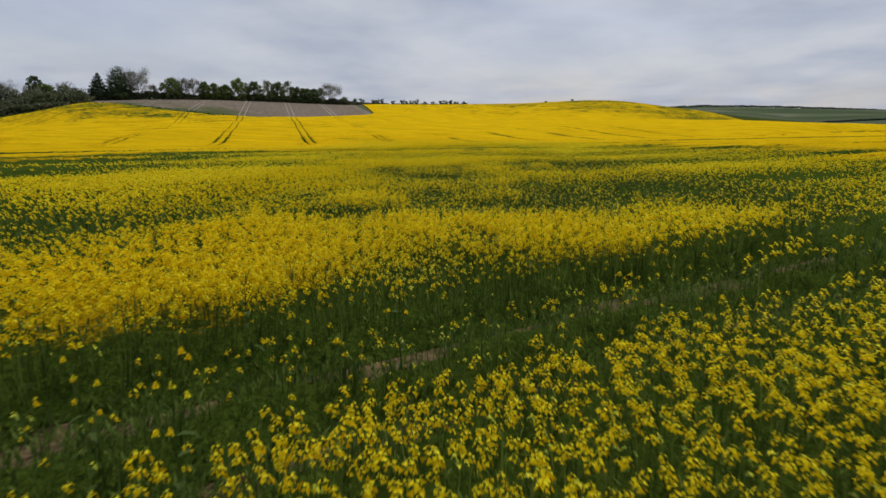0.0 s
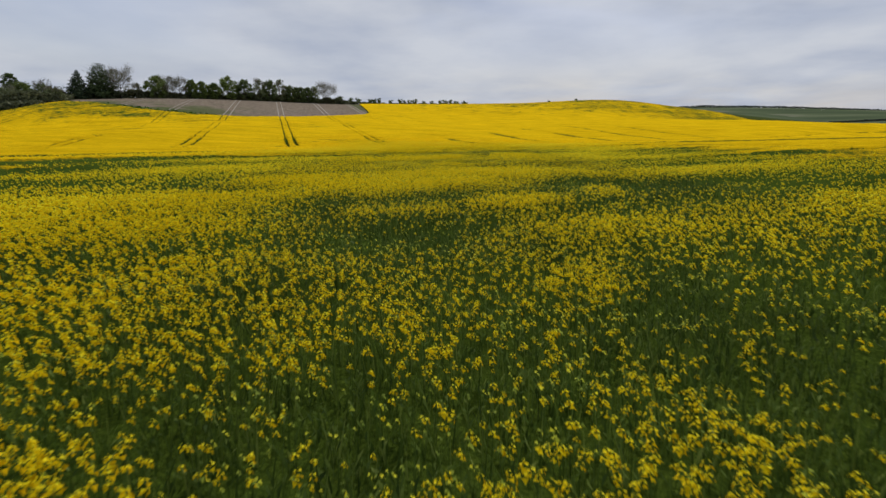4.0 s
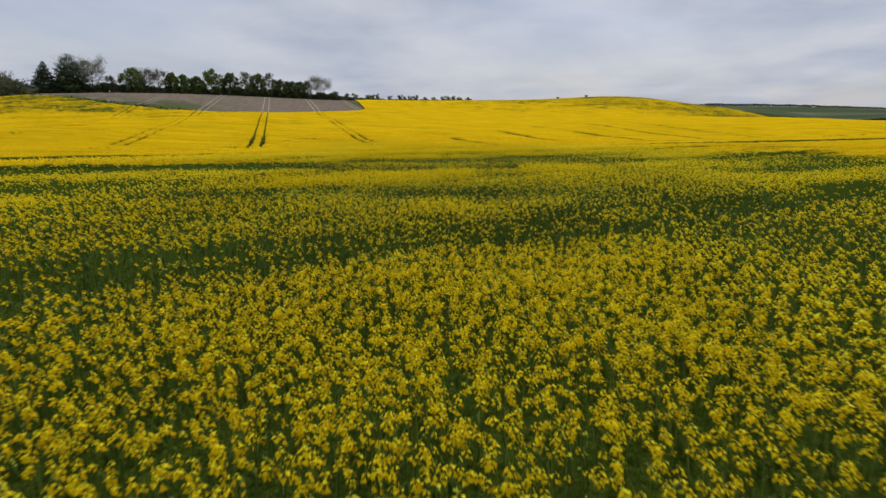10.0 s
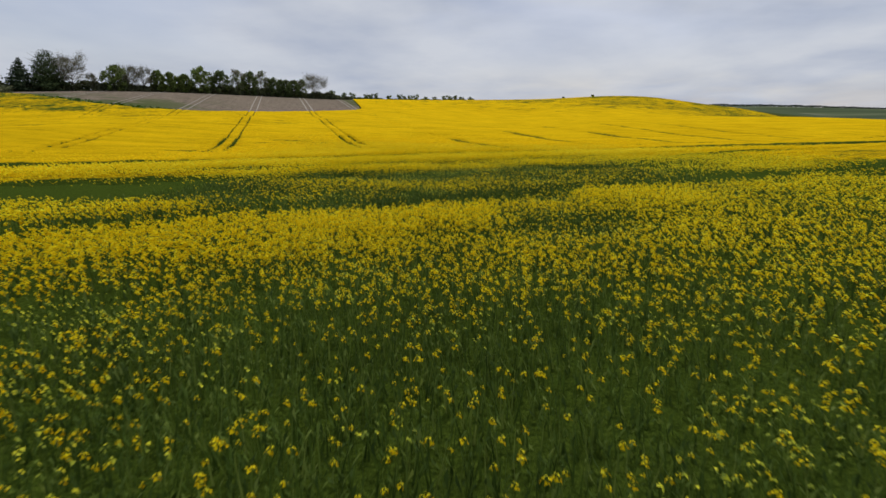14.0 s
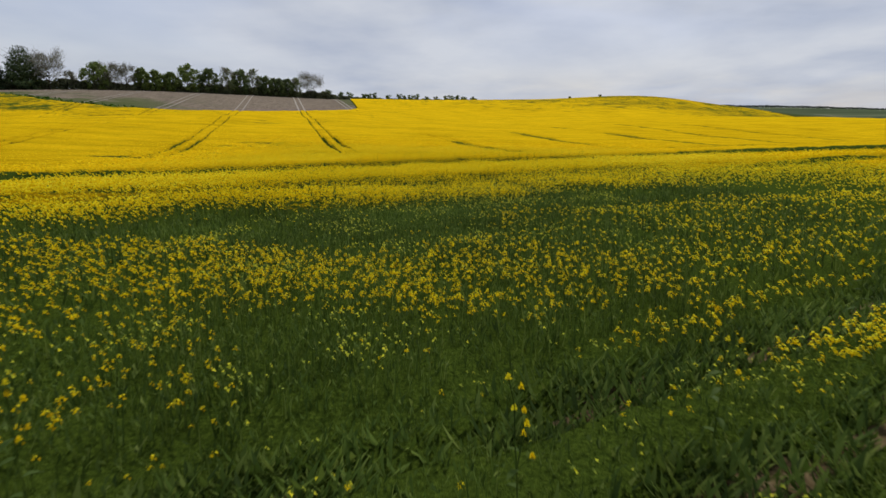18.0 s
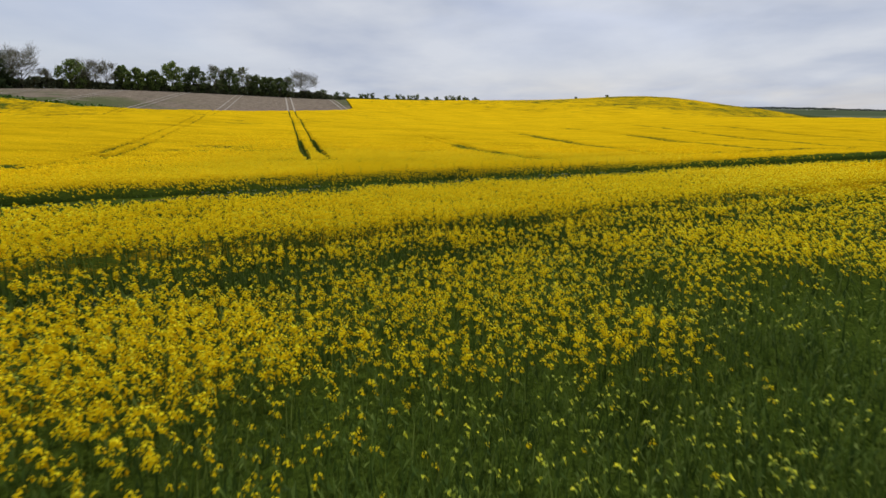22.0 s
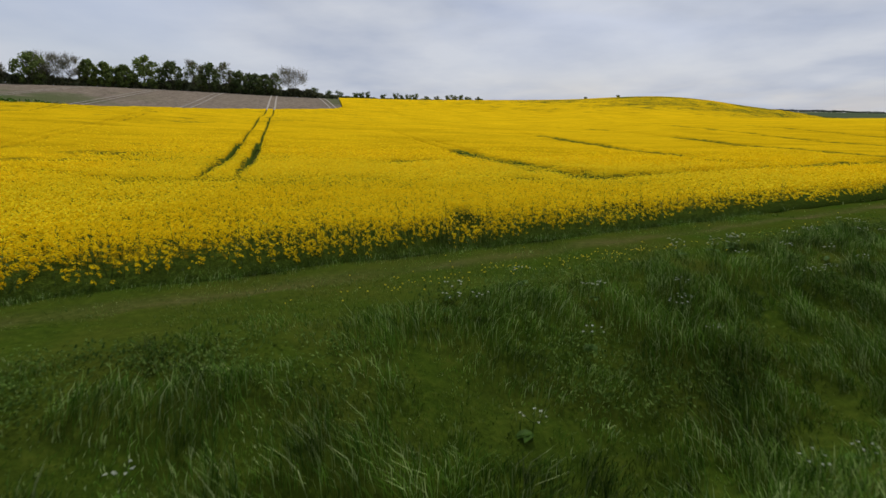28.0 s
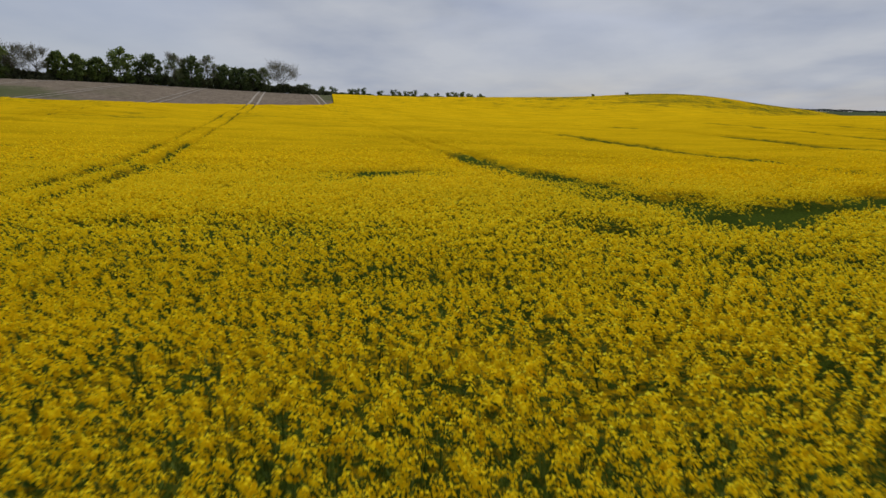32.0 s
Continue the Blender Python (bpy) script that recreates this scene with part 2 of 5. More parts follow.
def plough_material():
    m, n, l, b = material("ploughed_earth", 0.95, 0.0)
    clod, row = noise_node(n, l, 0.9, 7, 0.75), noise_node(n, l, 0.35, 5, 0.6, stretch=((3.0, 0.5, 1), radians(15)))
    r = ramp(n, [(0.3, (0.105, 0.084, 0.062)), (0.50, (0.205, 0.168, 0.130)), (0.76, (0.345, 0.295, 0.235))])
    l.new(clod.outputs["Fac"], r.inputs[0])
    s = ramp(n, [(0.3, (0.72, 0.72, 0.74)), (0.7, (1.2, 1.18, 1.14))])
    l.new(row.outputs["Fac"], s.inputs[0])
    earth = mixed(n, l, 1.0, r.outputs[0], s.outputs[0], "MULTIPLY")
    at = n.new("ShaderNodeAttribute")
    at.attribute_name = "weeds"
    l.new(mixed(n, l, at.outputs["Fac"], earth, (0.085, 0.105, 0.042)), b.inputs["Base Color"])
    bumped(n, l, b, clod.outputs["Fac"], 1.0, 0.4)
    return m


PLOUGH = plough_material()


def pale_material():
    m, n, l, b = material("pressed_chalky_soil", 0.95, 0.1)
    t = noise_node(n, l, 2.5, 5, 0.6)
    r = ramp(n, [(0.3, (0.24, 0.21, 0.17)), (0.7, (0.42, 0.38, 0.32))])
    l.new(t.outputs["Fac"], r.inputs[0])
    l.new(r.outputs[0], b.inputs["Base Color"])
    return m


PALE = pale_material()

# ---- plan ----
# s runs along the ditch and the tramlines of the first field, q across them.
ALONG, ACROSS = (0.8, 0.6), (-0.6, 0.8)
EDGE_NEAR, EDGE_FAR = 89.6, 102.6
LEVEL = 0.45
WHEELS = [(3.2, 0.36), (4.68, 0.58), (22.2, 0.3), (23.7, 0.5), (41.1, 0.62), (42.8, 0.55), (60.0, 0.42), (61.65, 0.46), (79.3, 0.48), (81.1, 0.58)]
# tramlines of the second field: a runs along them, b across
TA, TB = (-0.2957, 0.9553), (0.9553, 0.2957)
PAIR_B = [28.7 + 19.05 * k for k in range(-9, 18)]
# shoulder of the hill on its far side: centre, height, spread
CREST = [(55, 480, -1.2, 35), (110, 492, 1.8, 32), (185, 465, -4.5, 40), (180, 385, -9.7, 45), (250, 400, -1.7, 60)]
# lower slope of the second field: height above the hills by the distance across
SLOPE_Q = [104, 112, 118, 126, 134, 143, 158, 170, 190, 205, 220, 240]
SLOPE_Z = [0, 0.0, 0.08, 0.3, 0.48, 0.85, 1.42, 1.65, 1.45, 1.2, 0.3, 0]
HILLS = [(-260, 240, -0.9), (-150, 240, 8.3), (-40, 240, -1.4), (70, 240, -0.8), (180, 240, 2.6), (300, 240, 1.5),
         (-260, 340, 3.9), (-150, 340, 9.8), (-40, 340, -2.4), (70, 340, 1.0), (180, 340, 0.0), (300, 340, 3.1),
         (-260, 440, 4.3), (-150, 440, 8.4), (-40, 440, 6.4), (70, 440, 8.3), (180, 440, 0.6), (300, 440, -0.9),
         (-260, 560, 1.2), (-150, 560, 3.1), (-40, 560, 3.5), (70, 560, 11.4), (180, 560, 13.0), (300, 560, 0.5)]


def sm(x, a, b):
    k = np.clip((np.asarray(x, float) - a) / (b - a), 0, 1)
    return k * k * (3 - 2 * k)


def hill(x, y):
    z = np.zeros_like(x)
    for cx, cy, h in HILLS:
        z = z + h * np.exp(-((x - cx) ** 2 + (y - cy) ** 2) / (2 * 95.0 ** 2))
    z = z * sm(y, 135, 245) * sm(across(x, y), 101, 128)
    z = z + np.interp(across(x, y), SLOPE_Q, SLOPE_Z) * (1 + 0.9 * sm(-x, 25, 75) + 0.4 * sm(x, 16, 34))
    for cx, cy, h, wide in CREST:
        z = z + h * np.exp(-((x - cx) ** 2 + (y - cy) ** 2) / (2 * wide ** 2))
    # far rising ground past the ridge
    z = z + 25 * np.exp(-((x - 290) / 130) ** 2 - ((y - 760) / 110) ** 2)
    z = z + 66 * sm(y + 0.25 * x, 900, 1700) * sm(x, -300, 500) * (0.8 + 0.2 * np.sin(x / 240.0))
    return z


DITCH_Q = [-9999, 90.6, 91.8, 93.4, 94.2, 97.0, 98.2, 99.0, 99.9, 102.6, 9999]
DITCH_Z = [0, 0, -0.25, -1.25, -1.2, -0.05, 0.08, 0.08, 0.03, 0, 0]


def across(x, y):
    return ACROSS[0] * x + ACROSS[1] * y


def ground_z(x, y):
    x, y = np.asarray(x, float), np.asarray(y, float)
    return LEVEL + hill(x, y) + np.interp(across(x, y), DITCH_Q, DITCH_Z)


def lattice(ix, iy, seed):
    h = np.sin(ix * 127.1 + iy * 311.7 + seed * 74.7) * 43758.5453
    return h - np.floor(h)


def vnoise(x, y, size, seed=0):
    """Smooth value noise from 0 to 1."""
    x, y = np.asarray(x, float) / size, np.asarray(y, float) / size
    ix, iy = np.floor(x), np.floor(y)
    fx, fy = x - ix, y - iy
    fx, fy = fx * fx * (3 - 2 * fx), fy * fy * (3 - 2 * fy)
    a = lattice(ix, iy, seed) * (1 - fx) + lattice(ix + 1, iy, seed) * fx
    b = lattice(ix, iy + 1, seed) * (1 - fx) + lattice(ix + 1, iy + 1, seed) * fx
    return a * (1 - fy) + b * fy


# where the crop flowers thickly or thinly: centre, half sizes, share of full bloom
PATCHES = []
PATCHES += [(-2, 9.6, 2.2, 3.8, 0.95), (4.7, 12, 4.2, 2.4, 0.9), (1.5, 7.9, 1.2, 1.3, 0.4), (1.6, 18.9, 7.8, 2.6, 0.35), (2.8, 4, 1.2, 1.2, 0.75), (-3, 14.8, 0.2, 1.8, 0.9), (2.9, 24.6, 4.5, 3.9, 0.4), (-5.4, 19.3, 1.3, 2.1, 0.35), (3.6, 17.5, 1.8, 1.9, 0.1), (0, 14.8, 1.1, 1.2, 0.1), (-1.9, 14.3, 0.7, 0.8, 0.25), (2.1, 13.2, 0.6, 0.8, 0.85), (4.5, 14.4, 1.1, 1.5, 0.75), (0.2, 11.8, 1.2, 1.2, 0.8), (1.9, 11.4, 0.4, 0.6, 0.35), (-2.5, 16.1, 0.5, 1.1, 0.75)]
PATCHES += [(-1.1, 17.4, 0.7, 1.5, 0.65), (-6.6, 29.7, 1.5, 4.3, 0.85), (5.1, 28.5, 2.9, 1.9, 0.65), (-1.8, 21.7, 0.7, 2, 0.55), (0.1, 23.5, 0.9, 2.3, 0.45), (3, 23.5, 0.6, 0.7, 0.65), (4.1, 22.4, 0.9, 2.5, 0.12), (0, 19.8, 0.7, 1.1, 0.12), (1.8, 19.4, 0.8, 0.7, 0.45), (3, 19.2, 0.3, 0.4, 0.65), (0.2, 27, 1.5, 1.2, 0.12), (0.4, 22.1, 0.4, 1.1, 0.6), (0.3, 31.4, 1.5, 1.3, 0.6), (2.8, 33.7, 1.3, 1.7, 0.75), (5.6, 40.9, 2.2, 2.7, 0.06), (1.1, 36.3, 1.6, 2.1, 0.12)]
PATCHES += [(-1.8, 34.4, 1.7, 1.1, 0.2), (-2.7, 32.2, 0.8, 0.8, 0.15), (0.4, 29.5, 0.7, 0.5, 0.05), (-1, 29.6, 0.5, 0.6, 0.35), (3.3, 30.5, 0.7, 0.7, 0.65), (-2.8, 42.8, 6, 4.7, 0.75), (5.5, 36.8, 0.9, 1.8, 0.7), (-1.7, 33.3, 1.1, 0.6, 0.08), (0.6, 31.9, 0.5, 0.7, 0.65), (-0.7, 31.5, 0.7, 0.4, 0.45), (2.6, 33.3, 1.1, 1, 0.75), (-0.2, 43.5, 2.4, 3.7, 0.78), (2.8, 41.9, 0.8, 2, 0.5), (-0.9, 52.3, 4.1, 1.9, 0.2), (-5.7, 48.4, 2.1, 1.2, 0.35), (4.5, 48.2, 3.1, 2.5, 0.6)]
PATCHES += [(-3, 56, 4.3, 2.8, 0.5), (1.3, 53.5, 1.3, 0.9, 0.25), (-1.1, 51.5, 0.9, 0.8, 0.45), (2.5, 51.2, 1.1, 3.3, 0.7), (0.1, 49, 0.8, 1.2, 0.6), (-1.2, 48.2, 0.7, 0.5, 0.4), (0.2, 57.5, 1.6, 1.3, 0.75), (-6, 69.7, 6.1, 3.7, 0.85), (6.7, 73, 5.2, 6.2, 0.6), (-0.4, 61.8, 2.8, 2.8, 0.22), (-5.2, 62, 1.5, 1.6, 0.06), (4.2, 62.7, 2.4, 1.8, 0.35), (0.4, 57.5, 1.1, 0.8, 0.6), (-1.7, 57.5, 1, 2.1, 0.5), (3.1, 59.3, 0.6, 0.9, 0.6), (2.6, 57.3, 0.8, 0.6, 0.12)]
PATCHES += [(0.3, 56.1, 0.6, 0.6, 0.55), (-1.9, 70, 1.9, 1.5, 0.85), (0.6, 72.8, 0.8, 1.4, 0.8), (5.4, 77.6, 2.1, 4.9, 0.7), (-9.1, 85.7, 7, 1.8, 0.06), (-3, 81.7, 5, 2.1, 0.45), (-1.4, 76.6, 3, 2.3, 0.03), (-5.4, 74.6, 1.8, 2.4, 0.2), (2, 69.8, 1.1, 2.4, 0.25), (-1.8, 67.8, 0.6, 0.6, 0.4), (-0.4, 67.8, 0.7, 0.6, 0.35), (-9.7, 96.8, 7.2, 8.4, 0.92), (-2.2, 87.8, 6.4, 3.6, 0.04), (-1.4, 80.7, 3.4, 1.6, 0.42), (6.5, 88.2, 2.5, 4.9, 0.4), (-0.6, 76.8, 2.5, 1.8, 0.03)]
PATCHES += [(3.4, 78.2, 0.4, 0.6, 0.5), (-1.2, 80.1, 1.7, 1.1, 0.32), (0.8, 87.5, 0.8, 1, 0.6), (4.2, 86.9, 1.4, 4.6, 0.3), (-3.6, 85.4, 3.3, 1.8, 0.04), (-6.7, 97.2, 4.8, 6.4, 0.9), (1.9, 98.3, 4.2, 3.3, 0.75), (-2.7, 87.8, 3.1, 1.7, 0.03), (-0.3, 84.6, 2.9, 1.6, 0.08), (1, 87.2, 0.6, 0.6, 0.4), (3, 88.1, 1.2, 3.1, 0.2), (-3.3, 93.5, 1.1, 1.5, 0.75), (-1, 96.1, 2.5, 2.1, 0.5), (0.3, 92.2, 1.9, 1.3, 0.06), (3, 96.2, 1.4, 2.6, 0.08), (-1.3, 91.9, 1.1, 0.4, 0.25)]

PATCHES += [(2.1, 15.7, 1.7, 1.0, 0.2), (4.0, 16.2, 1.6, 1.6, 0.16), (4.9, 18.5, 1.3, 1.1, 0.3), (1.0, 15.6, 0.6, 0.6, 0.25), (-7.5, 56, 4, 3, 0.36), (-8.5, 61.5, 4, 1.8, 0.08), (6.5, 87.8, 5.5, 3.8, 0.34), (9, 95.3, 6, 2.4, 0.06), (1.8, 14.3, 1.7, 0.7, 0.25), (-1.4, 14.9, 1.3, 1.0, 0.15), (-1.5, 17.1, 0.9, 0.9, 0.8), (6.8, 21.5, 3.2, 2.4, 0.2), (3.2, 20.7, 1.4, 0.9, 0.3)]
PATCHES += [(-14, 79.5, 7, 4, 0.1), (-23, 81.5, 7, 3, 0.15), (17, 88, 6, 2.6, 0.15), (0.2, 60.3, 4, 1.8, 0.2), (3.9, 60.7, 1.8, 1.3, 0.28), (3.4, 57.8, 1.0, 0.8, 0.15), (-1, 64.3, 3, 1.2, 0.4), (3.0, 91.5, 2.4, 2.2, 0.06), (4.6, 94, 2.4, 2.4, 0.06), (1.6, 68.2, 1.4, 0.8, 0.28), (2.8, 69.8, 1.5, 1.3, 0.33), (2.8, 86, 2.2, 2.2, 0.14), (5.8, 87.3, 2.0, 2.4, 0.24), (-2.4, 72.8, 1.5, 1.5, 0.08), (-0.8, 72.7, 1.1, 0.8, 0.12), (-1.4, 36.4, 0.9, 1.2, 0.5), (2.6, 45.2, 2.2, 2.2, 0.58)]
PATCHES += [(-9.5, 26.5, 6, 9, 0.8), (2.6, 3.6, 2.6, 1.8, 0.66), (0.2, 3.2, 0.5, 0.2, 0.6), (0.6, 12.6, 0.9, 1.6, 0.9), (-2.8, 16.6, 1.9, 1.4, 0.55), (1.9, 16.9, 2.8, 2.2, 0.2), (1.6, 19.3, 0.7, 0.5, 0.6), (2.9, 19.3, 0.6, 0.5, 0.8), (-1.0, 20.8, 0.8, 1.9, 0.55), (-0.8, 19.6, 0.6, 0.8, 0.3), (0.2, 47.5, 6.0, 5.7, 0.6), (-0.9, 46.5, 1.8, 2.5, 0.6), (2.3, 46.6, 1.5, 2.6, 0.45), (-5.5, 55.6, 3.6, 5.4, 0.45), (5.2, 54.2, 2.6, 3.4, 0.4), (0.3, 52.1, 0.8, 0.3, 0.35)]
PATCHES += [(2.4, 70.2, 1.4, 1.5, 0.28), (4.6, 76.7, 2.8, 3.4, 0.8), (1.0, 75.6, 1.4, 1.6, 0.12), (2.3, 76.4, 1.2, 2.2, 0.12), (1.8, 72.5, 1.0, 1.1, 0.7), (-0.1, 71.9, 0.8, 0.6, 0.55), (-3.1, 74.3, 1.4, 1.1, 0.18), (-1.2, 71.9, 0.8, 0.6, 0.35), (-0.4, 73.0, 0.7, 0.8, 0.25), (-2.8, 76.9, 0.6, 1.4, 0.3), (-0.8, 77.4, 1.6, 1.0, 0.06), (-2.6, 80.8, 3.9, 1.5, 0.45), (-3.1, 93.0, 1.0, 1.7, 0.85), (0.6, 92.4, 1.5, 1.3, 0.1), (0.4, 97.3, 3.7, 1.7, 0.6)]
PATCHES += [(-1.2, 17.9, 0.65, 1.6, 0.8), (0.1, 17.6, 0.4, 1.6, 0.3), (2.7, 19.6, 0.8, 0.9, 0.6), (0.2, 15.2, 1.2, 0.4, 0.12), (4.6, 18.9, 1.0, 2.0, 0.22), (0.9, 16.7, 0.3, 1.2, 0.45), (1.1, 96.3, 1.2, 1.4, 0.48), (0.2, 80.5, 0.8, 0.6, 0.3), (-0.8, 79.6, 1.0, 0.5, 0.42)]
PATCHES += [(-2.5, 72.9, 0.9, 0.9, 0.2), (-1.2, 73.9, 0.7, 1.1, 0.1), (-3.4, 74.9, 1.5, 1.1, 0.12), (1.9, 47.1, 4.3, 3.1, 0.72), (2.1, 57.8, 1.6, 1.0, 0.5), (1.9, 56.1, 0.8, 0.4, 0.6), (0.4, 56.3, 0.7, 0.7, 0.66), (3.9, 7.5, 0.6, 0.6, 0.6), (1.7, 96.3, 0.6, 1.4, 0.2), (-0.5, 95.9, 1.2, 1.0, 0.62), (-2.4, 97.7, 1.1, 0.6, 0.6)]

HOLES = [(-1.50, 128.6, 0.30, 0.75), (1.5, 132.7, 0.5, 0.5), (4.7, 145.0, 1.7, 1.6), (1.0, 143.2, 1.2, 0.9), (4.0, 150.2, 2.2, 1.2), (8.7, 148.6, 2.6, 1.2), (13.3, 152.4, 2.2, 1.3), (-6.4, 158, 2.6, 1.8), (-32.5, 129.6, 3.4, 1.3)]
# thinner bloom, in streaks
THIN = [(-9.0, 142.8, 3.4, 1.3), (-5.4, 142.0, 2.0, 0.9), (-15.5, 141, 4.0, 1.6), (-13.7, 133, 1.8, 0.7), (-2.5, 137, 1.6, 0.7), (3.5, 139, 1.8, 0.7)]
BARE = [(-1.50, 128.6, 0.32, 0.80)]


def bare_spot(x, y, grow=1.0):
    """1 where no crop came up, ragged at the rim."""
    f = np.zeros_like(x)
    for cx, cy, rx, ry in BARE:
        f = np.maximum(f, 1 - sm(np.hypot((x - cx) / rx, (y - cy) / ry) / grow + 0.5 * (vnoise(x, y, 0.3, 6) - 0.5), 0.7, 1.0))
    return f


def lane_start(u):
    """Where the tramline at u leaves the headland."""
    return 126.0 + 0.357 * u


def wander(s, q):
    """How far the wheelings stray from a straight line."""
    return 0.34 * (vnoise(s, q * 0, 2.6, 5) - 0.5) + 0.36 * (vnoise(s, q, 0.6, 7) - 0.5)


def wheel_gap(x, y, more=0.0):
    """1 in a wheeling or a bare hole, 0 in standing crop; more widens it."""
    q, s = across(x, y), ALONG[0] * x + ALONG[1] * y
    wob = wander(s, q)
    g = np.zeros_like(q)
    for w, half in WHEELS:
        wide = half * (0.72 + 0.56 * vnoise(s, q * 0 + w, 1.1, 8))
        g = np.maximum(g, 1 - sm(np.abs(q - w + wob), wide * 0.5 + more, wide + more))
    a, b = TA[0] * x + TA[1] * y, TB[0] * x + TB[1] * y
    start = lane_start(b)
    f = np.zeros_like(q)
    for w in PAIR_B:
        if -70 < w < 150:
            worn = 1.0 if 25 < w < 32 else 0.86 if -15 < w < 15 else 0.75 if -35 < w < 0 else 0.4
            up = 0.62 if -35 < w < 32 else 0.3
            half = 0.15 + (0.40 if 25 < w < 32 else 0.34) * sm(a - start, 0, 15) * (1 - sm(a - start, 18, 58))
            line = 1 - sm(np.abs(np.abs(b - w) - 0.9), half * 0.5, half)
            f = np.maximum(f, (up + (worn - up) * (1 - sm(a - start, 34, 66))) * line)
    f = f * sm(a - start, -2, 14)
    head = (1 - sm(np.abs(q - 113.3 + 0.8 * (vnoise(s, q * 0, 4, 17) - 0.5)), 0.35, 1.0)) * sm(x, 3, 6) * sm(vnoise(s, q * 0, 6, 18), 0.15, 0.4)
    head = np.maximum(head, 0.8 * (1 - sm(np.abs(a - start - 17.0 * (1 - sm(b, 14, 30)) + 3 * (vnoise(b, a, 6, 14) - 0.5)), 0.3, 1.1)) * (1 - sm(b, 20, 32)) * (b > -56) * sm(vnoise(b, a * 0, 9, 15), 0.36, 0.56))
    f = np.maximum(f, bare_spot(x, y))
    return np.where(q < 97, g, np.maximum(f, head * 0.85))


def bloom_share(x, y):
    """Share of full bloom at a place, from 0 to 1."""
    x, y = np.asarray(x, float), np.asarray(y, float)
    q = across(x, y)
    wx = x + 1.1 * (vnoise(x, y, 1.7, 1) - 0.5) + 0.5 * (vnoise(x, y, 0.6, 2) - 0.5)
    wy = y + 1.5 * (vnoise(x, y, 1.9, 3) - 0.5) + 0.6 * (vnoise(x, y, 0.6, 4) - 0.5)
    s = ALONG[0] * x + ALONG[1] * y
    d = 0.22 + 0.75 * (vnoise(s / 2.2, q, 4.5, 11) - 0.18)
    d = d + (0.92 - d) * 0.68 * sm(nearness(x, y), 22, 76)
    for cx, cy, rx, ry, v in PATCHES:
        r = np.hypot((wx - cx) / (rx * 1.12), (wy - cy) / (ry * 1.12))
        d = d + (v - d) * (1 - sm(r, 0.6, 1.22))
    # the worn tramline and the stunted plants beside it
    d = d * (1 - 0.5 * (1 - sm(np.abs(q - 41.95 + 0.8 * (vnoise(s, q * 0, 3, 27) - 0.5)), 1.0, 1.9)))
    d = d + (0.22 + 0.45 * vnoise(s, q * 0, 2.0, 29) - d) * (1 - sm(np.abs(q - 41.95 + wander(s, q)), 0.25, 0.6))
    dense = (0.97 - 0.12 * vnoise(x, y, 3.0, 12)) * (0.86 + 0.14 * sm(q, 81.2, 81.8))
    d = d + (dense - d) * sm(q, 79.0, 79.8)
    far = 0.98 - 0.14 * vnoise(x, y, 5.0, 13) - 0.16 * sm(vnoise(s * 0.4, q, 2.2, 16), 0.62, 0.9) * sm(q, 112, 120)
    far = far - 0.31 * sm(y, 290, 450) * sm(x, -60, 40) - 0.22 * sm(-x, 55, 120) * sm(y, 185, 235) - 0.13 * vnoise(s * 0.35, q, 9, 28) * sm(q, 150, 190)
    for cx, cy, rx, ry in HOLES:
        r = np.hypot((wx - cx) / rx, (wy - cy) / ry)
        far = far * (0.12 + 0.88 * sm(r, 0.7, 1.3))
    # plants along the far wheelings and the headland turn bear few flowers
    a, b = TA[0] * x + TA[1] * y, TB[0] * x + TB[1] * y
    u = b + 0.8 * (vnoise(a, b, 6, 19) - 0.5)
    strip = 0.7 * (1 - sm(np.abs(u - 47.75), 0.6, 1.6)) * (0.5 + 0.5 * sm(vnoise(a, b, 2.5, 25), 0.3, 0.6)) * sm(a, 134, 138) * (1 - sm(a, 150, 185))
    for w, deep in ((66.8, 0.5), (85.85, 0.5), (104.9, 0.45), (123.95, 0.4)):
        start = 120 + 0.357 * w
        strip = np.maximum(strip, deep * (1 - sm(np.abs(u - w), 0.8, 1.8)) * sm(a - start, 0, 4) * (1 - sm(a - start, 50, 110)) * sm(vnoise(a, b * 0 + w, 14, 20), 0.2, 0.5))
    turn = 0.8 * (1 - sm(np.abs(q - 113.4 + 1.2 * (vnoise(s, q * 0, 5, 17) - 0.5)), 0.5, 1.5)) * sm(x, 3.5, 6) * (1 - sm(x, 30, 60))
    far = far * (1 - np.maximum(strip, turn))
    for cx, cy, rx, ry in THIN:
        far = far * (0.62 + 0.38 * sm(np.hypot((wx - cx) / rx, (wy - cy) / ry), 0.4, 1.4))
    d = np.where(q > 97, far, d)
    # lens darkening towards the left put into the bloom; sparser crop on the right
    d = d - np.where(q < 78, 0.20 * sm(-x, 4, 20) + 0.16 * sm(x, 4, 10) * (1 - sm(x, 13, 28)), 0.10 * sm(-x, 4, 34))
    return np.clip(d, 0.0, 1.0)


def in_crop(x, y):
    q = across(x, y)
    return (q < EDGE_NEAR) | (q > EDGE_FAR)


def nearness(x, y):
    """How near the flight passes to a place, in metres."""
    lat = np.abs(x - (1.7 - 0.026 * y))
    return np.maximum(np.maximum(1.43 * lat, y - 128.0), 2.6)


# ---- mesh helpers ----


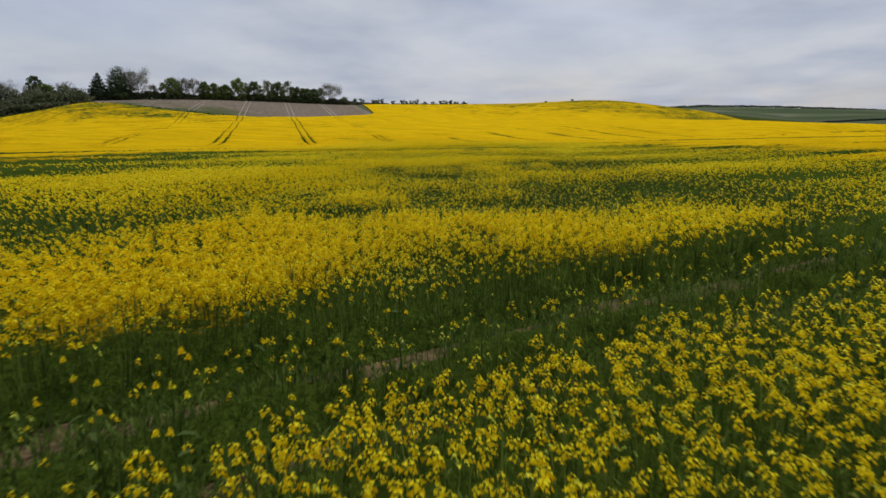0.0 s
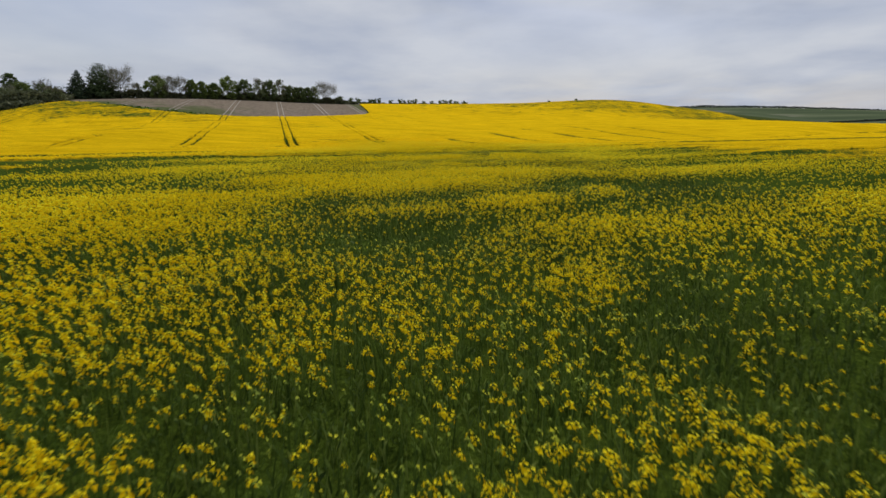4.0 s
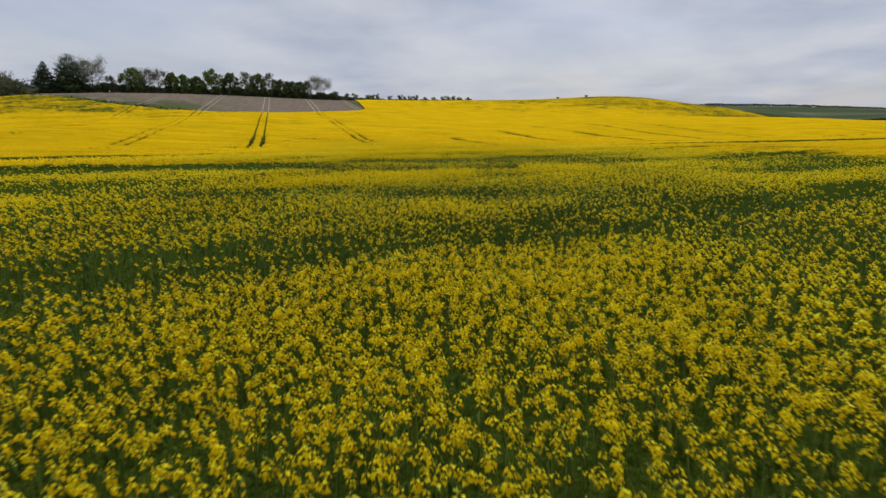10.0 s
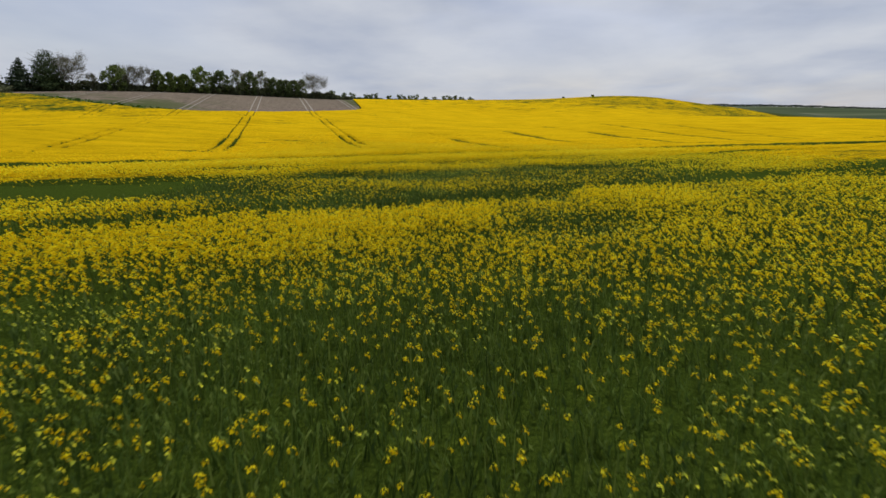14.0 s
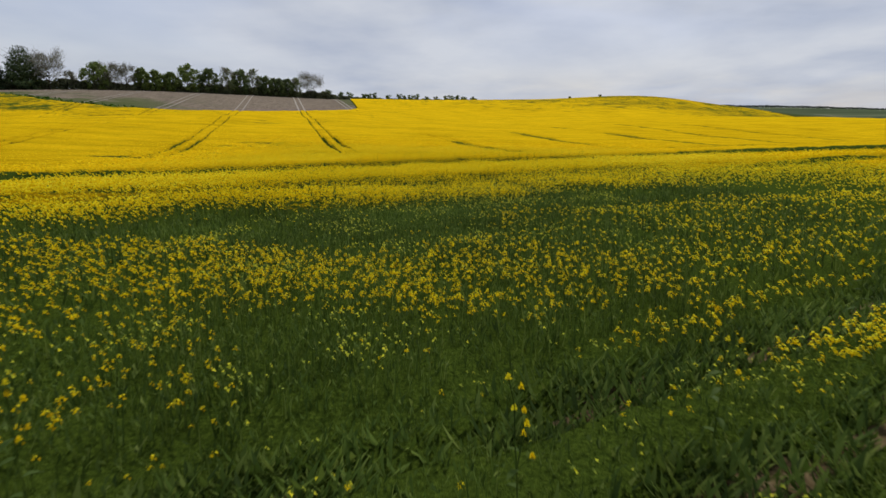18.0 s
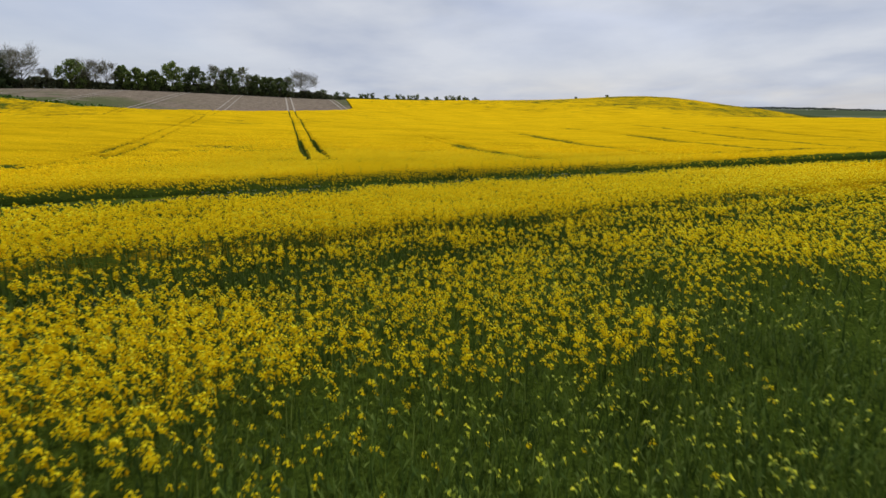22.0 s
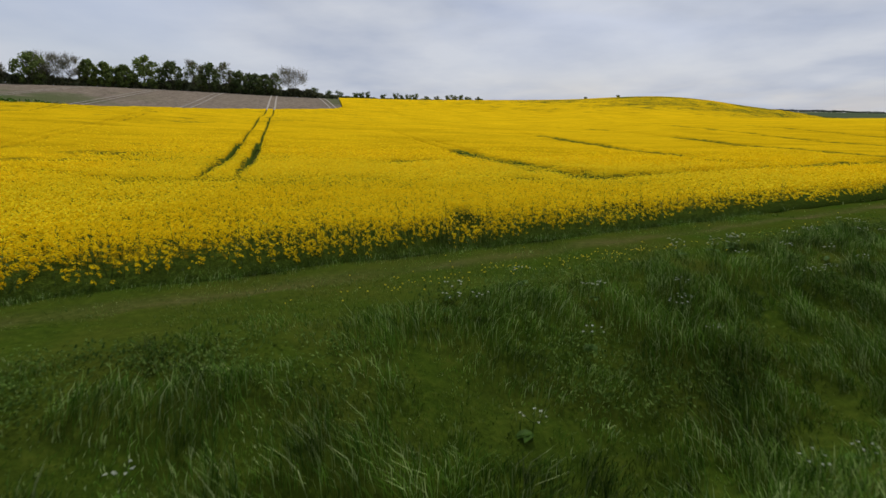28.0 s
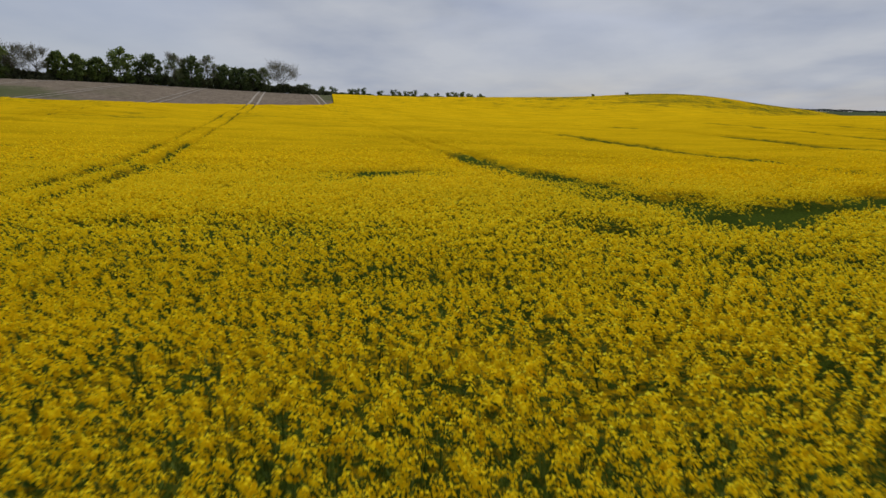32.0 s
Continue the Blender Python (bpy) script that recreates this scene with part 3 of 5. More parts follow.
def mesh_from(name, verts, faces, mat, attrs=None, smooth=False):
    """A mesh from arrays; every face has as many corners as faces has columns."""
    me = bpy.data.meshes.new(name)
    verts, faces = np.asarray(verts, np.float32), np.asarray(faces, np.int32)
    k = faces.shape[1]
    me.vertices.add(len(verts))
    me.vertices.foreach_set("co", verts.ravel())
    me.loops.add(faces.size)
    me.loops.foreach_set("vertex_index", faces.ravel())
    me.polygons.add(len(faces))
    me.polygons.foreach_set("loop_start", np.arange(0, faces.size, k, dtype=np.int32))
    me.polygons.foreach_set("loop_total", np.full(len(faces), k, np.int32))
    if smooth:
        me.polygons.foreach_set("use_smooth", np.ones(len(faces), bool))
    for key, val in (attrs or {}).items():
        me.attributes.new(key, "FLOAT", "POINT").data.foreach_set("value", np.asarray(val, np.float32))
    me.materials.append(mat)
    me.update(calc_edges=True)
    return me


def grid_faces(nu, nv, keep=None):
    i = np.arange((nu - 1) * (nv - 1))
    u, v = i // (nv - 1), i % (nv - 1)
    a = u * nv + v
    f = np.stack([a, a + nv, a + nv + 1, a + 1], -1)
    return f if keep is None else f[keep]


def part(name, me, parent, label="", kind=""):
    ob = new(name, me)
    ob.parent = parent
    return tagged(ob, label, kind=kind)


def bm_mesh(name, bm, mat, smooth=True, tip=None):
    me = bpy.data.meshes.new(name)
    bm.to_mesh(me)
    bm.free()
    me.materials.append(mat)
    for p in me.polygons:
        p.use_smooth = smooth
    if tip is not None:
        me.attributes.new("tip", "FLOAT", "POINT").data.foreach_set("value", np.full(len(me.vertices), tip, np.float32))
    return me


# ---- ground ----


def graded(marks):
    """Coordinates from (value, step) marks; the step changes evenly between marks."""
    out = [marks[0][0]]
    for (a, sa), (b, sb) in zip(marks, marks[1:]):
        while out[-1] < b - 1e-6:
            k = (out[-1] - a) / (b - a)
            out.append(min(b, out[-1] + sa + (sb - sa) * k))
    return np.array(out)


def build_ground():
    s = graded([(-4500, 400), (-200, 14), (-20, 4), (50, 2.4), (62, 0.7), (88, 0.7), (100, 2.4), (180, 6), (420, 10), (1500, 60), (4500, 400)])
    q = graded([(-3500, 400), (-60, 8), (0, 3), (89, 3), (89.9, 0.4), (103.4, 0.4), (110, 1.5), (200, 4), (480, 8), (1500, 60), (4500, 400)])
    S, Q = np.meshgrid(s, q, indexing="ij")
    x, y = S * ALONG[0] + Q * ACROSS[0], S * ALONG[1] + Q * ACROSS[1]
    z = ground_z(x, y)
    near = sm(Q, 88, 92) * (1 - sm(Q, 106, 110))
    z = z + near * (0.10 + 0.12 * (1 - sm(Q, 97.8, 99.2))) * (vnoise(x, y, 0.9, 21) - 0.5 + 0.6 * (vnoise(x, y, 0.35, 22) - 0.5))
    turf = np.where((Q > 89.9) & (Q < 103.0), 1.0, 0.12)
    rut = 1.2 * np.exp(-((Q - 101.25 + 0.3 * (vnoise(x, y, 3.0, 24) - 0.5)) / 0.28) ** 2)
    turf = turf - 0.6 * rut * vnoise(x, y, 1.3, 23) * (Q < 103)
    turf = np.where((hill(x, y) > 0.4) | (np.abs(S) > 400), 0.9, turf)
    # hazy field colours take over gradually beyond the ridge
    me = mesh_from("ground", np.stack([x, y, z], -1).reshape(-1, 3), grid_faces(len(s), len(q)), SOIL, {"turf": turf.ravel(), "hazy_far_fields": sm(y, 470, 560).ravel()}, True)
    return tagged(new("ground", me), "brown clay soil and green turf with a grassy ditch between two fields", "ground", kind="structure")


GROUND = build_ground()

# ---- rapeseed: leaf mass ----


def canopy_height(x, y):
    r = nearness(x, y)
    d = bloom_share(x, y)
    q = across(x, y)
    h = 0.22 + 0.14 * d + 0.50 * sm(r, 14, 50)
    h = h + (0.20 - 0.10 * sm(r, 20, 80)) * (vnoise(x, y, 0.55, 31) - 0.5) + 0.12 * (vnoise(x, y, 2.3, 32) - 0.5)
    g = wheel_gap(x, y)
    h = h * (1 - np.where(np.abs(q - 60.8) < 4, 0.45 * wheel_gap(x, y, 0.5), 0.2 * wheel_gap(x, y, 0.15)) * (q < 75)) * np.where(q > 97, 0.45 + 0.55 * sm(q, EDGE_FAR, EDGE_FAR + 0.9), 1.0)
    rim = (1 - wheel_gap(x, y, 0.85) * (q < 97) * (1 - sm(r, 30, 60))) * (1 - sm(q, EDGE_NEAR - 0.9, EDGE_NEAR - 0.3) * (q < 97)) * np.where(q > 97, sm(q, EDGE_FAR + 0.3, EDGE_FAR + 1.0), 1)
    deep = 0.10 + np.where(q > 97, 0.36, 0.45) * sm(d, 0.62, 0.95)
    return h * (1 - 0.97 * g), d * (deep + (1 - deep) * sm(r, 15, 50)) * (1 - sm(g, 0.3, 0.8)) * rim, g


def build_first_field_canopy():
    q = [graded([(-90, 6), (-16, 2), (1.5, 0.5)])]
    for i, (w, half) in enumerate(WHEELS):
        q.append(np.array([w - half, w - half * 0.55, w, w + half * 0.55, w + half]))
        nxt = WHEELS[i + 1][0] if i + 1 < len(WHEELS) else EDGE_NEAR
        q.append(np.arange(w + half + 0.4, nxt - 0.7, 0.42))
    q.append(np.array([EDGE_NEAR - 0.3, EDGE_NEAR - 0.12, EDGE_NEAR]))
    q = np.unique(np.concatenate(q))
    s = graded([(-60, 3), (-18, 0.8), (-6, 0.3), (16, 0.3), (22, 0.55), (95, 0.6), (130, 1.8), (300, 5)])
    S, Q = np.meshgrid(s, q, indexing="ij")
    x, y = S * ALONG[0] + Q * ACROSS[0], S * ALONG[1] + Q * ACROSS[1]
    h, b, gap = canopy_height(x, y)
    h = h * np.where(Q >= EDGE_NEAR - 0.01, 0.02, 1.0)
    b = b * (1 - sm(Q, EDGE_NEAR - 0.35, EDGE_NEAR - 0.1))
    v = np.stack([x, y, ground_z(x, y) + h], -1).reshape(-1, 3)
    f = grid_faces(len(s), len(q))
    f = f[gap.ravel()[f].min(1) < 0.8]
    return mesh_from("leaf_mass", v, f, CANOPY, {"bloom": b.ravel()}, True)


PLOUGH_B = [-397.6, -124.3, -102.4, -88.4, -76.9, -68.8, -56.1, -46.6, -36.9, -31, -19.2, -7.8, -1.3, 9.9, 15.4, 29.7, 45.8, 50.8, 55.2, 61.1, 74.8, 93.7, 112.4, 147.1, 192.4, 276.3, 434.4]
PLOUGH_A = [74, 164.5, 218.7, 246.2, 260.8, 292.6, 282.1, 268.8, 260.4, 256.2, 250.8, 249.4, 249.2, 261.8, 266.6, 287.1, 308.6, 320.4, 390.3, 402.1, 421.6, 447, 466.3, 485.1, 493.5, 460.6, 405]


def build_second_field_canopy():
    b = [graded([(-190, 5), (-68, 2.2)])]
    for w, nxt in zip(PAIR_B, PAIR_B[1:]):
        if -68 < w < 330:
            b.append(np.array([w + o for o in (-1.33, -1.14, -0.9, -0.66, -0.47, 0.0, 0.47, 0.66, 0.9, 1.14, 1.33)]))
            b.append(np.linspace(w + 1.9, nxt - 1.9, 12 if w < 120 else 5))
    b = np.unique(np.concatenate(b))
    v = np.concatenate([[0.0, 0.0004], graded([(0.0012, 0.0012), (0.012, 0.0014), (0.02, 0.0026), (0.12, 0.0034), (0.4, 0.009), (1.0, 0.016)])])
    B, V = np.meshgrid(b, v, indexing="ij")
    dq, nq = TA[0] * ACROSS[0] + TA[1] * ACROSS[1], TB[0] * ACROSS[0] + TB[1] * ACROSS[1]
    a0 = (EDGE_FAR - B * nq) / dq
    a1 = np.maximum(np.interp(B, PLOUGH_B, PLOUGH_A), a0 + 5)
    A = a0 + (a1 - a0) * V
    x, y = A * TA[0] + B * TB[0], A * TA[1] + B * TB[1]
    h, bl, gap = canopy_height(x, y)
    h = h * np.where((V < 1e-6) | (V > 1 - 1e-6), 0.02, 1.0)
    bl = np.where((V < 0.001) | (V > 1 - 1e-6), 0.0, bl)
    bl = bl * (1 - bare_spot(x, y, 1.8))
    h = h * (1 - 0.95 * bare_spot(x, y, 2.6))
    pts = np.stack([x, y, ground_z(x, y) + h], -1).reshape(-1, 3)
    f = grid_faces(len(b), len(v))
    f = f[(gap.ravel()[f].min(1) < 0.8) & (bare_spot(x, y).ravel()[f].max(1) < 0.7)]
    return mesh_from("leaf_mass", pts, f, CANOPY, {"bloom": bl.ravel()}, True)


# ---- rapeseed: flowers and shoots ----
rng = np.random.default_rng(7)


def unit(v):
    return v / np.maximum(np.linalg.norm(v, axis=-1, keepdims=True), 1e-9)


def quads_at(c, normal, size, stretch=1.0):
    """Four-cornered pieces with centres c, facing normal, turned at random."""
    k = len(c)
    ref = unit(rng.normal(size=(k, 3)))
    u = unit(np.cross(normal, ref))
    w = np.cross(normal, u) * stretch
    s = size[:, None] * 0.5
    v = np.stack([c - u * s * 0.55 - w * s, c + u * s - w * s * 0.45, c + u * s * 0.5 + w * s, c - u * s + w * s * 0.6], 1)
    return v.reshape(-1, 3)


def scatter(x0, x1, y0, y1, per_m2):
    k = int((x1 - x0) * (y1 - y0) * per_m2)
    return rng.uniform(x0, x1, k), rng.uniform(y0, y1, k)


def standing(x, y):
    """Places that carry crop, off the wheelings."""
    far = across(x, y) > 97
    return in_crop(x, y) & (wheel_gap(x, y) < np.where(far, rng.uniform(0.05, 0.4, len(x)), rng.uniform(0.15, 0.9, len(x))))


def top_height(x, y, d):
    q = across(x, y)
    z = 0.60 + 0.28 * d + 0.14 * (vnoise(x, y, 1.6, 41) - 0.5) + 0.16 * sm(q, 80, 83) * (1 - sm(q, 95, 100))
    z = z * (1 - np.where(np.abs(q - 60.8) < 4, 0.5 * wheel_gap(x, y, 0.5), 0.3 * wheel_gap(x, y, 0.15)) * (q < 75))
    return z * np.where(q > 97, 0.5 + 0.5 * sm(q, EDGE_FAR - 0.1, EDGE_FAR + 0.8), 1.0)


def tris_at(c, normal, size):
    """Three-cornered petals with centres c, facing normal, turned at random."""
    u = unit(np.cross(normal, unit(rng.normal(size=c.shape))))
    w = np.cross(normal, u)
    z = size[:, None]
    return np.stack([c - u * z * 0.62 - w * z * 0.35, c + u * z * 0.62 - w * z * 0.30, c + w * z * 0.68], 1)


def racemes(x, y, z, pieces, dome, tall, size, full=1.0):
    """Flower heads: open flowers set round an upright dome, tip up."""
    k = len(x)
    c = np.stack([x, y, z], -1)
    lean = rng.normal(size=(k, 2)) * 0.18
    scale = rng.uniform(0.7, 1.3, k) * full
    v, tip = [], []
    for i in range(pieces):
        ang = 2.4 * i + rng.uniform(-0.6, 0.6, k)
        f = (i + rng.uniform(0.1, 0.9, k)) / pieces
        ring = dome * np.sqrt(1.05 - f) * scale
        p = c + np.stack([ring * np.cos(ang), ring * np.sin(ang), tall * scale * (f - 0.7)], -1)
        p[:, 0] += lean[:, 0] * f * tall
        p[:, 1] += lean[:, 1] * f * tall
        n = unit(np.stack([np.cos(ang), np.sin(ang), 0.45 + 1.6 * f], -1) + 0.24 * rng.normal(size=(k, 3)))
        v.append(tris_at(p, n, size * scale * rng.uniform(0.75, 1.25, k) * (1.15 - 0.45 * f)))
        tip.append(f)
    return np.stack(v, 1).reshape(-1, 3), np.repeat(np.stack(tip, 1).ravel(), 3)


def flowers_for(region, x0, x1, y0, y1, mat, more=1.0):
    """Flower heads of one field: fine near the flight, coarser further away."""
    out, tip = [], []
    for per, pieces, dome, tall, size, lo, hi, power in ((330, 7, 0.026, 0.048, 0.023, 0, 4.7, 1.8), (165, 5, 0.029, 0.05, 0.033, 4.7, 13, 1.5), (110, 3, 0.030, 0.05, 0.054, 13, 30, 1.3), (26, 2, 0.055, 0.08, 0.10, 30, 62, 1.3)):
        lat = hi / 1.43 * 1.15 + 0.5
        xa, xb = max(x0, -1.8 - lat), min(x1, 1.8 + lat)
        ya, yb = max(y0, -1.0), min(y1, 128 + hi * 1.15)
        if yb <= ya:
            continue
        x, y = scatter(xa, xb, ya, yb, per * more if lo else per)
        if hi < 20:
            # heads of one plant stand together
            u = (0.83 * x - 0.56 * y) / 0.19 + 2.2 * vnoise(x, y, 0.9, 63)
            w = (0.56 * x + 0.83 * y) / 0.19 + 2.2 * vnoise(x, y, 0.9, 64)
            iu, iw = np.floor(u), np.floor(w)
            pull = 0.19 * rng.uniform(0.2, 0.9, len(x))
            du, dw = (iu + lattice(iu, iw, 61) - u) * pull, (iw + lattice(iu, iw, 62) - w) * pull
            x, y = x + 0.83 * du + 0.56 * dw, y - 0.56 * du + 0.83 * dw
        r = nearness(x, y) * rng.uniform(0.8, 1.2, len(x))
        ok = (r >= lo) & (r < hi) & region(x, y) & (rng.random(len(x)) > 0.9 * sm(r, 40, 60))
        x, y = x[ok], y[ok]
        d = bloom_share(x, y)
        ok = (rng.random(len(x)) < d ** power * (1 - 0.85 * np.where((across(x, y) > 75) | (np.abs(across(x, y) - 41.95) < 2), wheel_gap(x, y, 0.13), wheel_gap(x, y, 0.25)) * (across(x, y) < 97))) & standing(x, y)
        x, y, d = x[ok], y[ok], d[ok]
        z = ground_z(x, y) + top_height(x, y, d) + rng.normal(size=len(x)) * 0.06 - rng.random(len(x)) ** 2 * (0.18 + 0.10 * d)
        v, f = racemes(x, y, z, pieces, dome, tall, size, 0.80 + 0.42 * d)
        out.append(v)
        tip.append(f)
    v = np.concatenate(out)
    return mesh_from("flowers", v, np.arange(len(v)).reshape(-1, 3), mat, {"tip": np.concatenate(tip)})


def shoots_for(region, x0, x1, y0, y1):
    """Leafy green shoots that stand out of the leaf mass."""
    out = []
    for per, lo, hi, wide in ((190, 0, 5.6, 0.88), (44, 5.6, 16, 1.7)):
        lat = hi / 1.43 * 1.15 + 0.5
        x, y = scatter(max(x0, -1.8 - lat), min(x1, 1.8 + lat), max(y0, -1.0), min(y1, 128 + hi * 1.15), per)
        r = nearness(x, y) * rng.uniform(0.9, 1.1, len(x))
        ok = (r >= lo) & (r < hi) & region(x, y)
        x, y = x[ok], y[ok]
        d = bloom_share(x, y)
        side = np.maximum(wheel_gap(x, y, 0.6) * (across(x, y) < 97), sm(bare_spot(x, y, 3.0), 0.1, 0.6))
        ok = (rng.random(len(x)) < np.maximum(0.82 - 0.56 * d, side)) & standing(x, y)
        x, y, d, side = x[ok], y[ok], d[ok], side[ok]
        k = len(x)
        base = ground_z(x, y) + 0.16 * (1 - side)
        top = ground_z(x, y) + top_height(x, y, d) - rng.uniform(0.0, 0.3, k)
        c = np.stack([x, y, base], -1)
        tip = np.stack([x + rng.normal(size=k) * 0.06, y + rng.normal(size=k) * 0.06, top], -1)
        ang = rng.uniform(0, 2 * math.pi, k)
        side = np.stack([np.cos(ang), np.sin(ang), np.zeros(k)], -1) * 0.013 * wide
        out.append(np.stack([c - side, c + side, tip], 1).reshape(-1, 3))
        for j in range(2):
            f = rng.uniform(0.25, 0.95, k)[:, None]
            p = c + (tip - c) * f
            ang = rng.uniform(0, 2 * math.pi, k)
            out_dir = np.stack([np.cos(ang), np.sin(ang), rng.uniform(0.5, 2.2, k)], -1)
            ln = (rng.uniform(0.035, 0.085, k) * (1.25 - 0.55 * f[:, 0]) * wide ** 0.6)[:, None]
            wd = np.stack([-np.sin(ang), np.cos(ang), rng.uniform(-0.4, 0.4, k)], -1) * ln * 0.40
            out.append(np.stack([p, p + out_dir * ln * 0.6 + wd, p + out_dir * ln], 1).reshape(-1, 3))
    v = np.concatenate(out)
    return mesh_from("shoots", v, np.arange(len(v)).reshape(-1, 3), RAPE_LEAF)


def buds_for(region, x0, x1, y0, y1):
    """Small pale heads in loose groups on plants that are only beginning to open."""
    x, y = scatter(max(x0, -5.6), min(x1, 5.6), max(y0, -1.0), min(y1, 134), 95)
    r = nearness(x, y)
    ok = (r < 8) & region(x, y) & (rng.random(len(x)) < sm(0.6 * vnoise(x, y, 1.1, 95) + 0.4 * vnoise(x, y, 0.4, 96), 0.42, 0.78))
    x, y = x[ok], y[ok]
    d = bloom_share(x, y)
    ok = (rng.random(len(x)) < 0.9 - 0.8 * d) & standing(x, y)
    x, y, d = x[ok], y[ok], d[ok]
    z = ground_z(x, y) + top_height(x, y, d) + 0.05 - rng.random(len(x)) * 0.14
    v, f = racemes(x, y, z, 3, 0.013, 0.028, 0.024)
    return mesh_from("buds", v, np.arange(len(v)).reshape(-1, 3), LIME_BUD)


def weeds_for():
    """Low leaves and stray seedlings on the floor of the wheelings."""
    out = []
    for w, half in WHEELS:
        k = 7000 if w > 55 else 4500
        s0 = 0.75 * w
        s = rng.uniform(s0 - 9, s0 + 15, k)
        q = w + np.where(rng.random(k) < 0.45, rng.normal(size=k) * half * 0.45, rng.choice([-1.0, 1.0], k) * half * (0.72 + 0.2 * rng.normal(size=k)))
        q = q - wander(s, q)
        x, y = s * ALONG[0] + q * ACROSS[0], s * ALONG[1] + q * ACROSS[1]
        bare = 0.44 if 55 < w < 70 else 0.40 if 38 < w < 45 else 0.50 if w < 6 else 0.47 if w > 75 else 0.30
        ok = vnoise(x, y, 0.55, 91) * 0.6 + vnoise(x, y, 0.2, 92) * 0.4 > bare * rng.uniform(0.7, 1.2, k)
        x, y = x[ok], y[ok]
        k = len(x)
        c = np.stack([x, y, ground_z(x, y) + 0.01], -1)
        for j in range(3):
            ang = rng.uniform(0, 2 * math.pi, k)
            ln = rng.uniform(0.05, 0.26 if w > 75 else 0.16 if w < 6 else 0.20, k)[:, None]
            d = np.stack([np.cos(ang), np.sin(ang), rng.uniform(0.3, 1.6, k)], -1) * ln
            wd = np.stack([-np.sin(ang), np.cos(ang), np.zeros(k)], -1) * ln * 0.25
            out.append(np.stack([c, c + d * 0.6 + wd, c + d], 1).reshape(-1, 3))
    for cx, cy, rx, ry in BARE:
        k = 260
        x, y = cx + rx * rng.normal(size=k) * 0.7, cy + ry * rng.normal(size=k) * 0.6
        c = np.stack([x, y, ground_z(x, y) + 0.01], -1)
        ang = rng.uniform(0, 2 * math.pi, k)
        ln = rng.uniform(0.06, 0.2, k)[:, None]
        d = np.stack([np.cos(ang), np.sin(ang), rng.uniform(0.5, 2.0, k)], -1) * ln
        wd = np.stack([-np.sin(ang), np.cos(ang), np.zeros(k)], -1) * ln * 0.22
        out.append(np.stack([c, c + d * 0.6 + wd, c + d], 1).reshape(-1, 3))
    v = np.concatenate(out)
    return mesh_from("weeds", v, np.arange(len(v)).reshape(-1, 3), RAPE_LEAF)


def first_field(x, y):
    return across(x, y) < EDGE_NEAR - 0.05 + 0.25 * (vnoise(x, y, 0.7, 51) - 0.5)


def second_field(x, y):
    return across(x, y) > EDGE_FAR + 0.1 + 0.3 * (vnoise(x, y, 0.7, 52) - 0.5)


def build_field(name, label, region, sheet, ya, yb, mat, more=1.0):
    top = tagged(new(name), label, "crop", kind="stuff")
    part("leaf_mass", sheet, top, "dense green rapeseed leaves and stems", "stuff")
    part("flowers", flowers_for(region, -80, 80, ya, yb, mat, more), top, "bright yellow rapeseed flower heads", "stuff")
    part("shoots", shoots_for(region, -40, 40, ya, yb), top, "green leafy rapeseed shoots", "stuff")
    return top


FIRST = build_field("rapeseed_crop", "flowering yellow rapeseed crop with thin green patches and wheel tracks", first_field, build_first_field_canopy(), -1, 190, PETAL)
part("buds", buds_for(first_field, -40, 40, -1, 190), FIRST, "pale green unopened flower buds", "stuff")
part("weeds", weeds_for(), FIRST, "low green weeds in the wheel tracks", "stuff")
build_field("rapeseed_crop", "dense bright yellow flowering rapeseed crop on a rising hill", second_field, build_second_field_canopy(), 95, 200, RICH_PETAL, 1.12)

# ---- ploughed field ----


